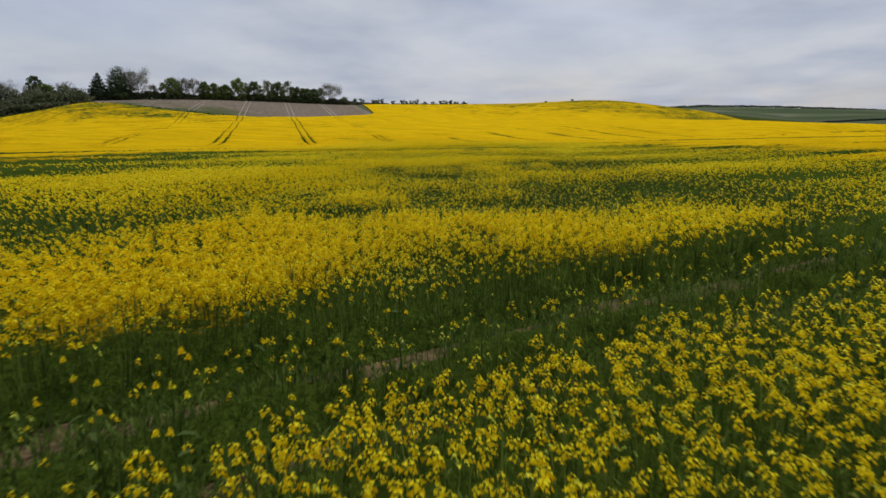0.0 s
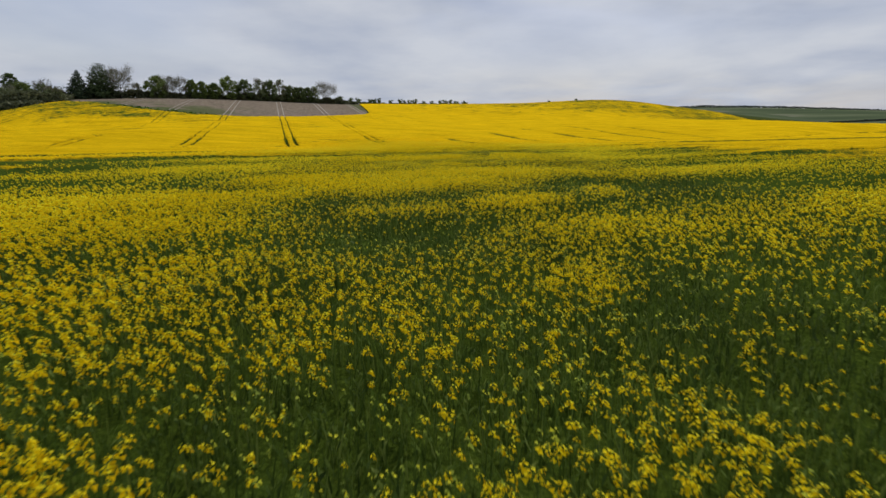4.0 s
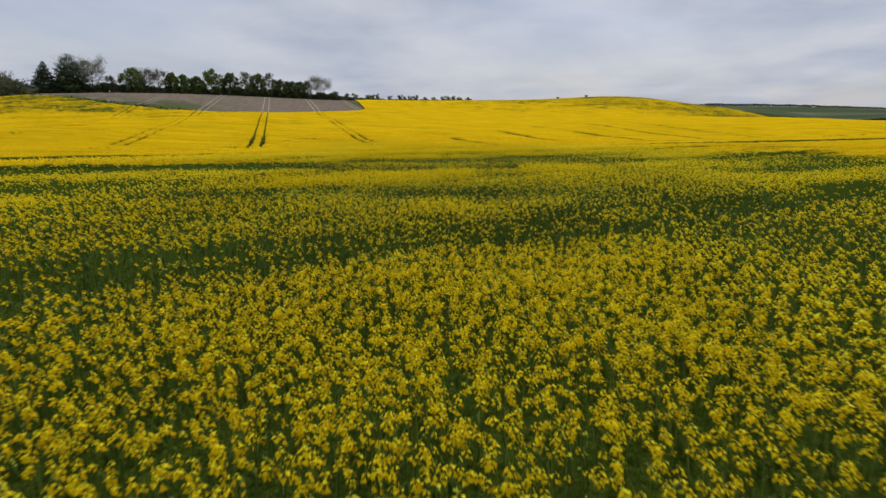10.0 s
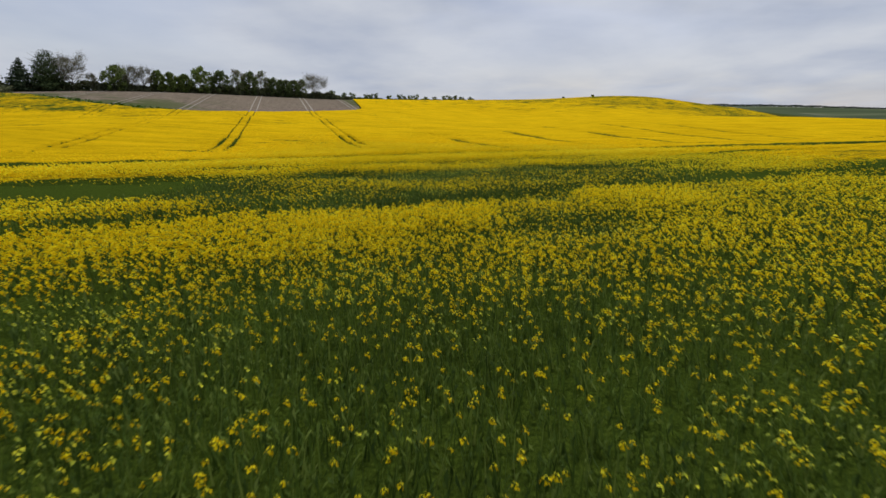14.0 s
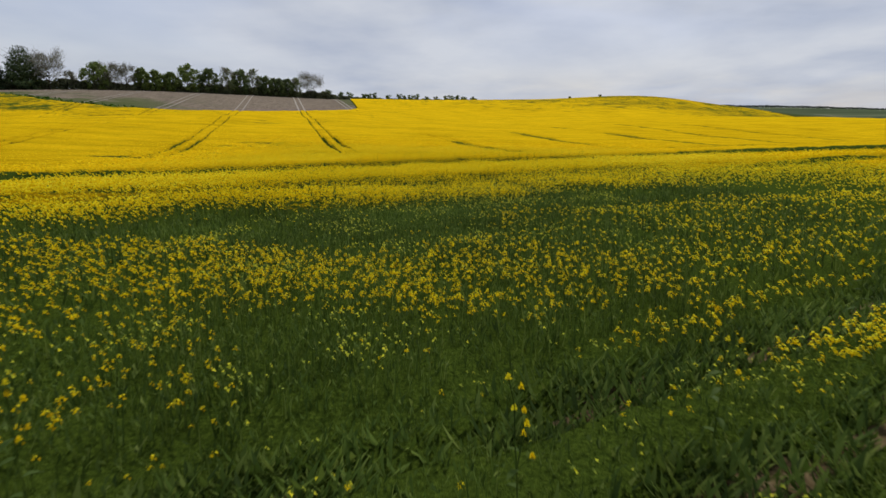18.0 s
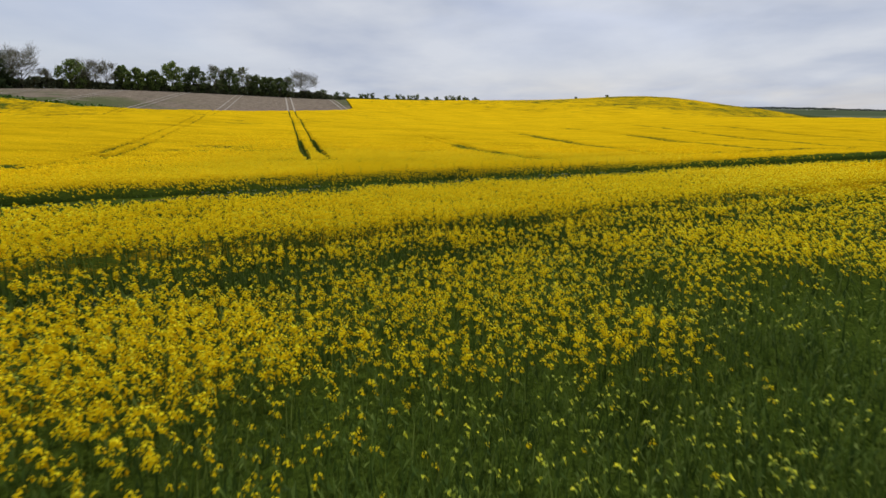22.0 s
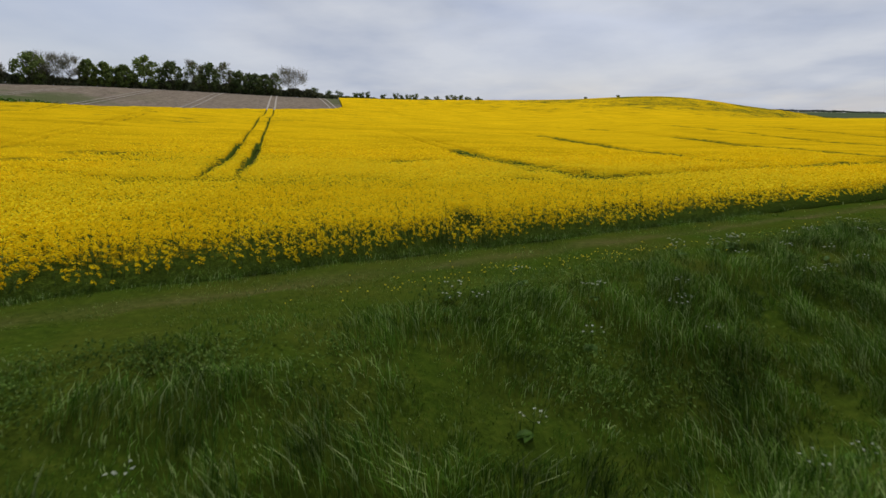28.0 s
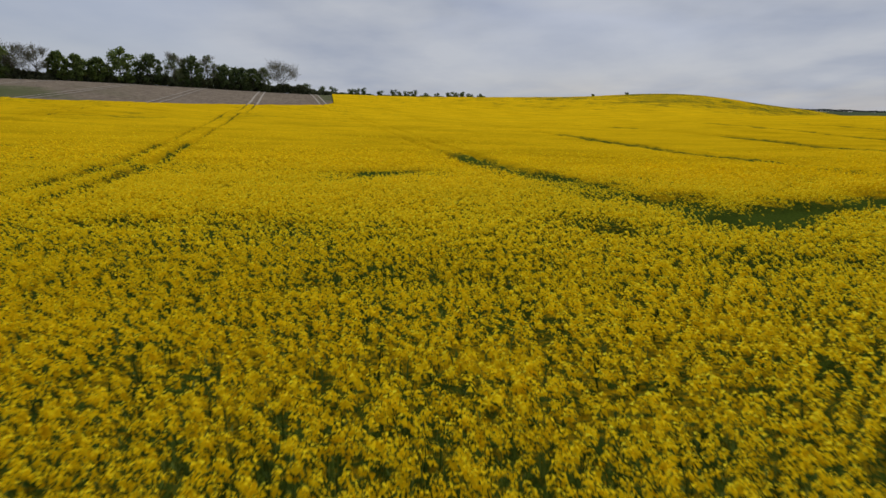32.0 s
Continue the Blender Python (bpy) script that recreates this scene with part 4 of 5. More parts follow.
def build_plough():
    b = np.arange(-83.1, 57.7, 1.5)
    v = np.linspace(0, 1, 40)
    B, V = np.meshgrid(b, v, indexing="ij")
    low = np.interp(B, PLOUGH_B[5:18] + [55.5], PLOUGH_A[5:18] + [328.2]) + 0.4
    high = np.interp(B, [-85.1, -75.8, 45.7, 58.1], [313.2, 320.8, 388.6, 401.2])
    A = low + (np.maximum(high, low + 0.5) - low) * V
    x, y = A * TA[0] + B * TB[0], A * TA[1] + B * TB[1]
    z = ground_z(x, y) + 0.12 + 0.22 * (vnoise(x, y, 1.2, 61) - 0.5)
    me = mesh_from("ploughed_field", np.stack([x, y, z], -1).reshape(-1, 3), grid_faces(len(b), len(v)), PLOUGH, {"weeds": (sm(0.7 * vnoise(x, y, 7, 63) + 0.3 * vnoise(x, y, 2, 64) + 0.3 * (1 - sm(V, 0.0, 0.3)), 0.35, 0.75) * ((1 - sm(V, 0.15, 0.7)) * (1 - sm(B, -25, 12)) + sm(B, 47, 50))).ravel()}, True)
    ob = tagged(new("ploughed_field", me), "bare grey-brown ploughed earth strip below the trees", "field", kind="structure")
    for w in PAIR_B:
        if -62 < w < 57.1:
            for o in (-1.0, 1.0):
                bb = w + o
                lo = np.interp(bb, PLOUGH_B, PLOUGH_A) + 0.6 if bb < 50.8 else 323.4
                hi = np.interp(bb, [-85.1, -75.8, 45.7, 58.1], [313.2, 320.8, 388.6, 401.2]) - 1.5
                aa = np.linspace(lo, hi, 60)
                e = np.stack([np.full(60, bb - (0.26 if w > 20 else 0.16)), np.full(60, bb + (0.26 if w > 20 else 0.16))], 1) + 0.12 * (vnoise(aa, aa * 0 + bb, 3.0, 62)[:, None] - 0.5)
                AA = np.repeat(aa[:, None], 2, 1)
                x, y = AA * TA[0] + e * TB[0], AA * TA[1] + e * TB[1]
                z = ground_z(x, y) + 0.27
                part("wheel_track", mesh_from("wheel_track", np.stack([x, y, z], -1).reshape(-1, 3), grid_faces(60, 2), PALE), ob)


build_plough()

# ---- trees ----


def limb(bm, p, q, r0, r1, sides=6):
    d = (q - p).normalized()
    u = d.orthogonal().normalized()
    w = d.cross(u)
    rings = []
    for c, r in ((p, r0), (q, r1)):
        rings.append([bm.verts.new(c + (u * math.cos(t) + w * math.sin(t)) * r) for t in (2 * math.pi * i / sides for i in range(sides))])
    for i in range(sides):
        j = (i + 1) % sides
        bm.faces.new((rings[0][i], rings[0][j], rings[1][j], rings[1][i]))


def clump_leaves(points, per, spread, size, flat=1.0):
    """Small leaf pieces round each point."""
    pts = np.repeat(np.asarray(points, float), per, 0)
    k = len(pts)
    off = unit(rng.normal(size=(k, 3))) * (rng.random(k) ** 0.6 * rng.uniform(0.75, 1.3, k))[:, None] * spread
    off[:, 2] *= flat
    c = pts + off
    n = unit(off + 0.6 * rng.normal(size=(k, 3)) * spread)
    return quads_at(c, n, size * rng.uniform(0.6, 1.4, k))


def tree(kind, x, y, h, w, group="tree belt on the hill"):
    """One tree of the belt: tapered trunk, limbs and a crown of small leaf pieces."""
    r = random.Random(int(x * 13 + y * 7))
    label = {"conifer": "dark green conifer with a pointed crown in the tree belt", "pine": "broad green conifer with ragged layered branches in the tree belt", "dark": "dark leafy tree with a dense uneven crown", "leafy": "fresh green leafy tree with a broad crown",
             "half": "tree with thin pale green new leaves", "bare": "almost bare tree with a rounded twiggy crown"}[kind]
    h *= 0.98
    if kind in ("dark", "leafy", "half"):
        w *= 0.86
    top = tagged(new("tree"), label, "tree", group)
    top.location = (x, y, float(ground_z(x, y)) - 0.1)
    bm = bmesh.new()
    ends, twigs = [], []
    p = Vector((0, 0, 0))
    rad = h * 0.026 + 0.08
    steps = 6
    lean = Vector((r.uniform(-0.04, 0.04), r.uniform(-0.04, 0.04), 0))
    reach = {"conifer": 0.97, "pine": 0.93, "dark": 0.8, "leafy": 0.75, "half": 0.68, "bare": 0.62}[kind]
    for i in range(steps):
        q = p + Vector((0, 0, h * reach / steps)) + lean * h / steps + Vector((r.uniform(-1, 1), r.uniform(-1, 1), 0)) * 0.012 * h
        r1 = rad * (0.72 if i < steps - 1 else 0.4)
        limb(bm, p, q, rad, r1, 7)
        if i >= 1:
            for j in range(4 if kind == "bare" else 3):
                ang = r.uniform(0, 2 * math.pi)
                f = (i + r.random()) / steps
                spread = w * 0.5 * (1.05 - f if kind == "conifer" else (0.65 + 0.5 * math.sin(math.pi * min(1, f * 0.9))))
                up = -0.05 if kind == "conifer" else r.uniform(0.35, 0.95)
                e = q + Vector((math.cos(ang), math.sin(ang), up * (1.0 if kind != "conifer" else 1))) * spread * r.uniform(0.6, 0.95)
                e.z = min(e.z, h * 0.94)
                m = (q + e) / 2 + Vector((0, 0, 0.06 * h * r.random()))
                limb(bm, q, m, r1 * 0.66, r1 * 0.45, 5)
                limb(bm, m, e, r1 * 0.45, r1 * 0.18, 5)
                ends += [m * 0.4 + e * 0.6, e]
                if kind in ("bare", "half"):
                    for k in range(5 if kind == "bare" else 3):
                        t = m.lerp(e, r.random())
                        g = t + Vector((r.uniform(-1, 1), r.uniform(-1, 1), r.uniform(0.1, 1.2))).normalized() * w * r.uniform(0.10, 0.22)
                        limb(bm, t, g, 0.035, 0.012, 3)
                        twigs.append(g)
        p, rad = q, r1
    ends.append(p)
    part("trunk", bm_mesh("trunk", bm, BARK), top)
    if kind in ("bare", "half"):
        part("branchwork", twig_mesh(r, [tuple(e) for e in ends + twigs], h, w, 1500 if kind == "bare" else 900), top, "fine grey-brown twigs")
    if kind == "bare":
        v = clump_leaves([tuple(e) for e in ends + twigs], 5, w * 0.10, 0.16, 0.8)
        mat, lab = BUD_LEAF, "sparse brownish-green opening buds"
    elif kind == "conifer":
        v, mat, lab = needle_cone(r, h, w), NEEDLE, "dark needles in ragged tiers"
    elif kind == "pine":
        v, mat, lab = needle_cone(r, h, w, 0.42, 5), PINE, "green needles in broad uneven layers"
    else:
        lobes = [(Vector((0, 0, h * 0.55)), 0.30 * w)]
        for i in range(30):
            f = 0.10 + 0.86 * (i + r.random()) / 30
            ang = 2.4 * i + r.uniform(-0.5, 0.5)
            out = w * 0.56 * (0.5 + 0.5 * math.sin(math.pi * min(1.0, f * 1.02))) * (1.0 if f < 0.7 else 1.0 - 1.6 * (f - 0.7))
            size = w * r.uniform(0.11, 0.25)
            c = Vector((math.cos(ang), math.sin(ang), 0)) * max(0.0, out - size * r.uniform(0.1, 0.9)) + Vector((0, 0, min(h - size * 1.25, h * f * 0.94)))
            lobes.append((c, size))
        thick = kind != "half"
        v = np.concatenate([clump_leaves([tuple(c)], 104 if thick else 90, size, 0.48 if thick else 0.28, 0.85) for c, size in lobes])
        mat, lab = {"dark": DARK_LEAF, "leafy": TREE_LEAF, "half": BUD_LEAF}[kind], "dense leaves" if thick else "thin pale green new leaves"
    v[:, 2] = np.maximum(v[:, 2], 0.3)
    part("crown", mesh_from("crown", v, np.arange(len(v)).reshape(-1, 4), mat), top, lab)
    return top


def twig_mesh(r, ends, h, w, count):
    """Fine twigs that fan up and out from the ends of the limbs."""
    p = np.asarray(ends, float)[rng.integers(0, len(ends), count)] + rng.normal(size=(count, 3)) * w * 0.05
    mid = np.array([0, 0, h * 0.42])
    d = unit(unit(p - mid) + 0.55 * rng.normal(size=(count, 3)) + np.array([0, 0, 0.25]))
    ln = w * rng.uniform(0.07, 0.2, count)[:, None]
    side = unit(np.cross(d, rng.normal(size=(count, 3)))) * 0.045
    v = np.stack([p - side, p + side, p + d * ln + side * 0.3, p + d * ln - side * 0.3], 1).reshape(-1, 3)
    v[:, 2] = np.clip(v[:, 2], 0.5, None)
    return mesh_from("branchwork", v, np.arange(len(v)).reshape(-1, 4), TWIG)


def needle_cone(r, h, w, power=0.72, tiers=9):
    """Needle sprays filling a ragged cone, in drooping tiers."""
    k = int(60 * h * w ** 0.9)
    f = 1 - rng.random(k) ** 0.62
    ang = rng.uniform(0, 2 * math.pi, k)
    tier = 0.66 + 0.5 * np.abs(((f * tiers + 0.2 * np.sin(3 * ang + tiers)) % 1.0) - 0.15)
    lump = 0.55 + 0.6 * vnoise(np.sin(ang) * 2.5 + 9, f * 7 + np.cos(ang), 1.0, int(h))
    rad = 0.72 * w * np.minimum(1.0, (1.02 - f) ** power * 1.25) * tier * lump * rng.random(k) ** 0.35
    c = np.stack([rad * np.cos(ang), rad * np.sin(ang), h * (0.05 + 0.95 * f) - 0.12 * rad], -1)
    n = unit(np.stack([np.cos(ang), np.sin(ang), np.full(k, 0.8)], -1) + 0.6 * rng.normal(size=(k, 3)))
    return quads_at(c, n, 0.55 * rng.uniform(0.6, 1.4, k) * (0.5 + 0.5 * (1 - f)))


TREES = [("conifer", -165.6, 287.0, 12.8, 8.2), ("pine", -159.8, 293.5, 15.8, 11.5), ("bare", -157.2, 298.6, 16.4, 8.0), ("bare", -152.9, 298.0, 14.0, 11.0), ("bare", -148.2, 302.8, 7.7, 4.4), ("leafy", -142.5, 308.8, 11.2, 10.1),
         ("bare", -139.1, 312.4, 11.4, 7.8), ("bare", -135.2, 316.5, 11.2, 7.2), ("leafy", -131.0, 320.8, 9.8, 6.3), ("leafy", -127.6, 324.4, 9.2, 6.4), ("leafy", -123.5, 328.8, 8.6, 6.5)]
TREES += [("leafy", -118.6, 333.9, 12.4, 9.8), ("dark", -112.4, 340.4, 11.5, 8.5), ("half", -107.0, 346.1, 12.0, 7.4), ("dark", -102.8, 350.6, 11.8, 8.4), ("half", -98.7, 354.9, 12.9, 6.4),
          ("dark", -94.7, 359.0, 9.8, 7.8), ("dark", -90.7, 363.3, 9.3, 7.5), ("dark", -87.1, 367.0, 9.2, 6.7), ("half", -84.0, 370.4, 10.0, 5.9), ("bare", -78.2, 376.4, 11.0, 11.2)]
# lower trees that fill the belt between the tall ones
TREES += [(("half", "dark", "leafy")[i % 3], x + 2.2 - 1.5, y + 2.3 + 1.6, h * (0.42 + 0.05 * (i % 4)), w * 0.8) for i, (kind, x, y, h, w) in enumerate(TREES[5:19:4])]
for row in TREES:
    tree(*row)


def bush(name, x, y, h, w, mat, label, group):
    """A low bush: short stems and an uneven mass of small leaves."""
    r = random.Random(int(x * 17 + y * 3))
    top = tagged(new(name), label, "bush", group)
    top.location = (x, y, float(ground_z(x, y)) - 0.05)
    bm = bmesh.new()
    ends = []
    for i in range(5):
        e = Vector((r.uniform(-0.4, 0.4) * w, r.uniform(-0.4, 0.4) * w, h * r.uniform(0.5, 0.85)))
        limb(bm, Vector((r.uniform(-0.1, 0.1) * w, r.uniform(-0.1, 0.1) * w, 0)), e, 0.05, 0.02, 5)
        ends += [tuple(e), tuple(e * 0.55)]
    part("stems", bm_mesh("stems", bm, BARK), top)
    v = clump_leaves(ends, 90, 0.24 * (w + h) / 2, 0.26, 0.8)
    v[:, 2] = np.maximum(v[:, 2], 0.05)
    part("crown", mesh_from("crown", v, np.arange(len(v)).reshape(-1, 4), mat), top)


ROW = [(-75.4, 400.0, 4.5, 4.0), (-71.2, 405.3, 3.1, 5.1), (-66.6, 410.8, 3.4, 4.7), (-60.7, 417.5, 3.2, 4.0), (-58.1, 420.4, 3.2, 3.8), (-55.6, 423.0, 3.8, 2.2), (-49.4, 429.5, 2.8, 3.3), (-43.4, 435.5, 3.4, 3.4), (-40.9, 437.9, 2.6, 2.6),
       (-37.9, 440.8, 3.1, 3.4), (-34.8, 443.7, 3.8, 4.0), (-29.3, 448.7, 2.3, 1.8), (-24.4, 453.0, 2.4, 2.4), (-18.2, 458.3, 3.0, 3.6), (-15.1, 461.0, 3.3, 4.3), (-11.9, 463.6, 3.1, 3.7), (-8.1, 466.7, 2.5, 5.0), (-3.0, 470.8, 2.2, 2.8)]
for x, y, h, w in ROW:
    bush("bush", x, y, h + 0.8, w, DARK_LEAF, "dark hedgerow bush on the ridge beyond the yellow crop", "hedgerow on the ridge")
bush("bush", 58, 482, 1.9, 2.0, DARK_LEAF, "small dark bush alone on the hill crest", "bushes on the crest")
bush("bush", 81, 506, 2.1, 2.2, DARK_LEAF, "small dark bush alone on the hill crest", "bushes on the crest")


def hedge(name, x0, y0, x1, y1, h, w, mat, label, per_m=34):
    """A run of scrub: leaf pieces over its length, thick at the foot, ragged on top."""
    ln = math.hypot(x1 - x0, y1 - y0)
    k = int(ln * per_m)
    f = rng.random(k)
    x, y = x0 + (x1 - x0) * f + rng.normal(size=k) * w * 0.4, y0 + (y1 - y0) * f + rng.normal(size=k) * w * 0.4
    cap = h * (0.55 + 0.75 * vnoise(f * ln, f * 0, 3.5, int(abs(x0))))
    c = np.stack([x, y, ground_z(x, y) + cap * rng.random(k) ** 0.8], -1)
    v = quads_at(c, unit(rng.normal(size=(k, 3))), 0.75 * rng.uniform(0.6, 1.4, k))
    return tagged(new(name, mesh_from(name, v, np.arange(len(v)).reshape(-1, 4), mat)), label, "hedge", kind="stuff")


hedge("undergrowth", -170, 281, -71, 385, 3.2, 2.0, SCRUB, "dark tangled undergrowth at the foot of the tree belt", 130)
hedge("undergrowth", -71, 385, -66, 402, 1.6, 1.4, SCRUB, "low dark scrub running from the belt to the ridge", 40)
hedge("hedgerow", -66, 411, 0, 473, 1.2, 0.8, DARK_LEAF, "thin low hedge on the ridge", 22)
for x0, y0, x1, y1 in ((-150, 257, -129, 246.8), (-129, 246.8, -105, 236), (-105, 236, -84, 236.5)):
    hedge("tall_weeds", x0, y0, x1, y1, 0.6, 3.2, GRASS, "rough green weeds along the edge of the ploughed strip", 7)
# wood and scrub past the first field's edge
LEFT = [("half", -176, 279, 8, 8), ("leafy", -183, 276, 9, 9), ("dark", -190, 280, 13, 7), ("half", -196, 270, 9, 10), ("dark", -205, 272, 11, 10), ("leafy", -214, 262, 10, 11), ("half", -222, 266, 11, 11), ("dark", -232, 258, 11, 12)]
for kind, x, y, h, w in LEFT:
    tree(kind, x, y, h, w, "wood beside the field")
for x, y, h, w in ((-160, 262, 6, 7), (-168, 246, 7, 8), (-176, 228, 7, 8), (-190, 212, 8, 9)):
    tree("half", x, y, h, w, "wood beside the field")
hedge("undergrowth", -166, 280, -157, 258, 2.5, 2.5, SCRUB, "green scrub along the edge of the yellow field", 60)
hedge("undergrowth", -158, 258, -172, 208, 4.0, 4.0, SCRUB, "green scrub along the edge of the yellow field", 60)
hedge("undergrowth", -152, 240, -163, 218, 2.6, 3.0, SCRUB, "green scrub along the edge of the yellow field", 70)
hedge("undergrowth", -172, 208, -215, 150, 5.0, 5.0, SCRUB, "dark scrub along the edge of the yellow field", 50)
hedge("undergrowth", -170, 281, -240, 245, 5.0, 5.0, SCRUB, "dark scrub below the wood", 50)


def far_wood(name, x0, y0, x1, y1, deep, h, count, size, label):
    """A far line of trees: leaf clumps under a rounded, uneven top."""
    f = rng.random(count)
    ln = math.hypot(x1 - x0, y1 - y0)
    x, y = x0 + (x1 - x0) * f + rng.uniform(-deep, deep, count), y0 + (y1 - y0) * f + rng.uniform(-deep, deep, count)
    cap = h * (0.45 + 0.4 * vnoise(f * ln, f * 0, h * 2.2, 71) + 0.3 * vnoise(f * ln, f * 0, h * 9, 72)) * sm(np.minimum(f, 1 - f) * ln, -h * 0.6, h)
    z = ground_z(x, y) + cap * rng.random(count) ** 0.7
    v = quads_at(np.stack([x, y, z], -1), unit(rng.normal(size=(count, 3))), size * rng.uniform(0.6, 1.4, count))
    tagged(new(name, mesh_from(name, v, np.arange(len(v)).reshape(-1, 4), FAR_LEAF)), label, "wood", kind="stuff")


far_wood("distant_wood", 206, 690, 240, 698, 5, 7, 2600, 1.1, "small dark wood on the far slope")
far_wood("distant_wood", 300, 980, 980, 1120, 4, 2.6, 15000, 1.25, "dark line of distant woods and hedges")
far_wood("distant_wood", 420, 1400, 1500, 1500, 8, 4.5, 8000, 2.0, "hazy distant line of trees on the horizon")

# ---- ditch and verge ----


def grass_for():
    """Tufted grass in the ditch and on its banks, short on the track."""
    s = np.concatenate([rng.uniform(62, 88, 165000), rng.uniform(20, 230, 26000)])
    k = len(s)
    q = rng.uniform(EDGE_NEAR - 0.2, EDGE_FAR + 0.5, k)
    clump = rng.random(k) < 0.6
    s, q = np.where(clump, np.round(s / 0.27) * 0.27 + 0.07 * rng.normal(size=k) + 0.2 * np.sin(q * 9), s), np.where(clump, np.round(q / 0.23) * 0.23 + 0.06 * rng.normal(size=k) + 0.15 * np.sin(s * 7), q)
    coarse = (s < 62) | (s > 88)
    ragged = q + 1.1 * (vnoise(s, q, 1.1, 83) - 0.5) + 0.5 * (vnoise(s, q, 0.4, 84) - 0.5)
    long = (1 + 0.45 * np.exp(-((q - 94.6) / 1.6) ** 2)) * (1 - 0.6 * sm(ragged, 97.6, 98.4)) * (1 - sm(ragged, 98.5, 99.4)) * sm(q, 89.6, 90.6)
    keep = rng.random(k) < 0.6 + 0.4 * long + 0.4 * (q > 102.2) - 0.3 * np.exp(-((q - 101.25) / 0.3) ** 2)
    s, q, long, coarse = s[keep], q[keep], long[keep], coarse[keep]
    k = len(s)
    x, y = s * ALONG[0] + q * ACROSS[0], s * ALONG[1] + q * ACROSS[1]
    tuft = 0.6 * vnoise(x, y, 0.8, 81) + 0.4 * vnoise(x, y, 0.3, 88)
    h = (0.06 + 0.40 * long * sm(tuft, 0.25, 0.8) + 0.16 * sm(q, 101.9, 102.7)) * rng.uniform(0.6, 1.3, k)
    base = np.stack([x, y, ground_z(x, y) - 0.03], -1)
    ang = rng.uniform(0, 2 * math.pi, k)
    wind = 2 * math.pi * vnoise(x, y, 2.5, 82)
    blow = np.stack([np.cos(ang) * 0.32 + 0.22 * np.cos(wind), np.sin(ang) * 0.32 + 0.22 * np.sin(wind), np.zeros(k)], -1) * h[:, None]
    side = np.stack([-np.sin(ang), np.cos(ang), np.zeros(k)], -1) * ((0.005 + 0.003 * long) * np.where(coarse, 5.0, 1.0))[:, None]
    mid = base + blow * 0.4 + np.array([0, 0, 0.62]) * h[:, None]
    tip = base + blow * 1.3 + np.array([0, 0, 0.92]) * h[:, None]
    v = np.stack([base - side, mid + side, mid - side * 0.4, tip], 1)
    f = np.arange(k)[:, None] * 4
    tri = np.concatenate([f + [0, 1, 2], f + [2, 1, 3]], 0)
    me = mesh_from("grass", v.reshape(-1, 3), tri, GRASS)
    tagged(new("grass", me), "tufted dark green grass in the ditch and short turf on the track", "grass", kind="stuff")


grass_for()


def verge_weeds():
    """Broad-leaved weeds, nettles and docks in loose stands on the ditch banks."""
    k = 34000
    s, q = rng.uniform(60, 96, k), rng.uniform(90.4, 98.6, k)
    x, y = s * ALONG[0] + q * ACROSS[0], s * ALONG[1] + q * ACROSS[1]
    ok = vnoise(x, y, 1.5, 85) * 0.65 + vnoise(x, y, 0.5, 86) * 0.35 > rng.uniform(0.46, 0.76, k)
    x, y = x[ok], y[ok]
    k = len(x)
    z = ground_z(x, y)
    out = []
    for j in range(5):
        c = np.stack([x + 0.05 * rng.normal(size=k), y + 0.05 * rng.normal(size=k), z + rng.uniform(0.04, 0.30, k) * (0.5 + 0.7 * vnoise(x, y, 1.0, 87))], -1)
        ang = rng.uniform(0, 2 * math.pi, k)
        ln = rng.uniform(0.025, 0.06, k)[:, None]
        d = np.stack([np.cos(ang), np.sin(ang), rng.uniform(-0.2, 1.4, k)], -1) * ln
        wd = np.stack([-np.sin(ang), np.cos(ang), rng.uniform(-0.3, 0.3, k)], -1) * ln * 0.32
        out.append(np.stack([c, c + d * 0.5 + wd, c + d, c + d * 0.5 - wd], 1).reshape(-1, 3))
    v = np.concatenate(out)
    tagged(new("verge_weeds", mesh_from("verge_weeds", v, np.arange(len(v)).reshape(-1, 4), WEED)), "broad-leaved green weeds among the long grass of the ditch bank", "weeds", kind="stuff")


verge_weeds()

# ---- plants of the verge and lone rape plants ----


def blade_leaf(bm, p, out, ln, wd, droop):
    """A bent leaf with a midrib fold."""
    side = Vector((-out.y, out.x, 0)).normalized()
    rows = []
    for f, w in ((0, 0.25), (0.35, 1.0), (0.7, 0.8), (1.0, 0.05)):
        c = p + out * ln * f + Vector((0, 0, ln * (0.25 * f - droop * f * f)))
        rows.append([bm.verts.new(c - side * wd * w + Vector((0, 0, 0.25 * wd * w))), bm.verts.new(c), bm.verts.new(c + side * wd * w + Vector((0, 0, 0.25 * wd * w)))])
    for a, b in zip(rows, rows[1:]):
        for i in range(2):
            bm.faces.new((a[i], a[i + 1], b[i + 1], b[i]))


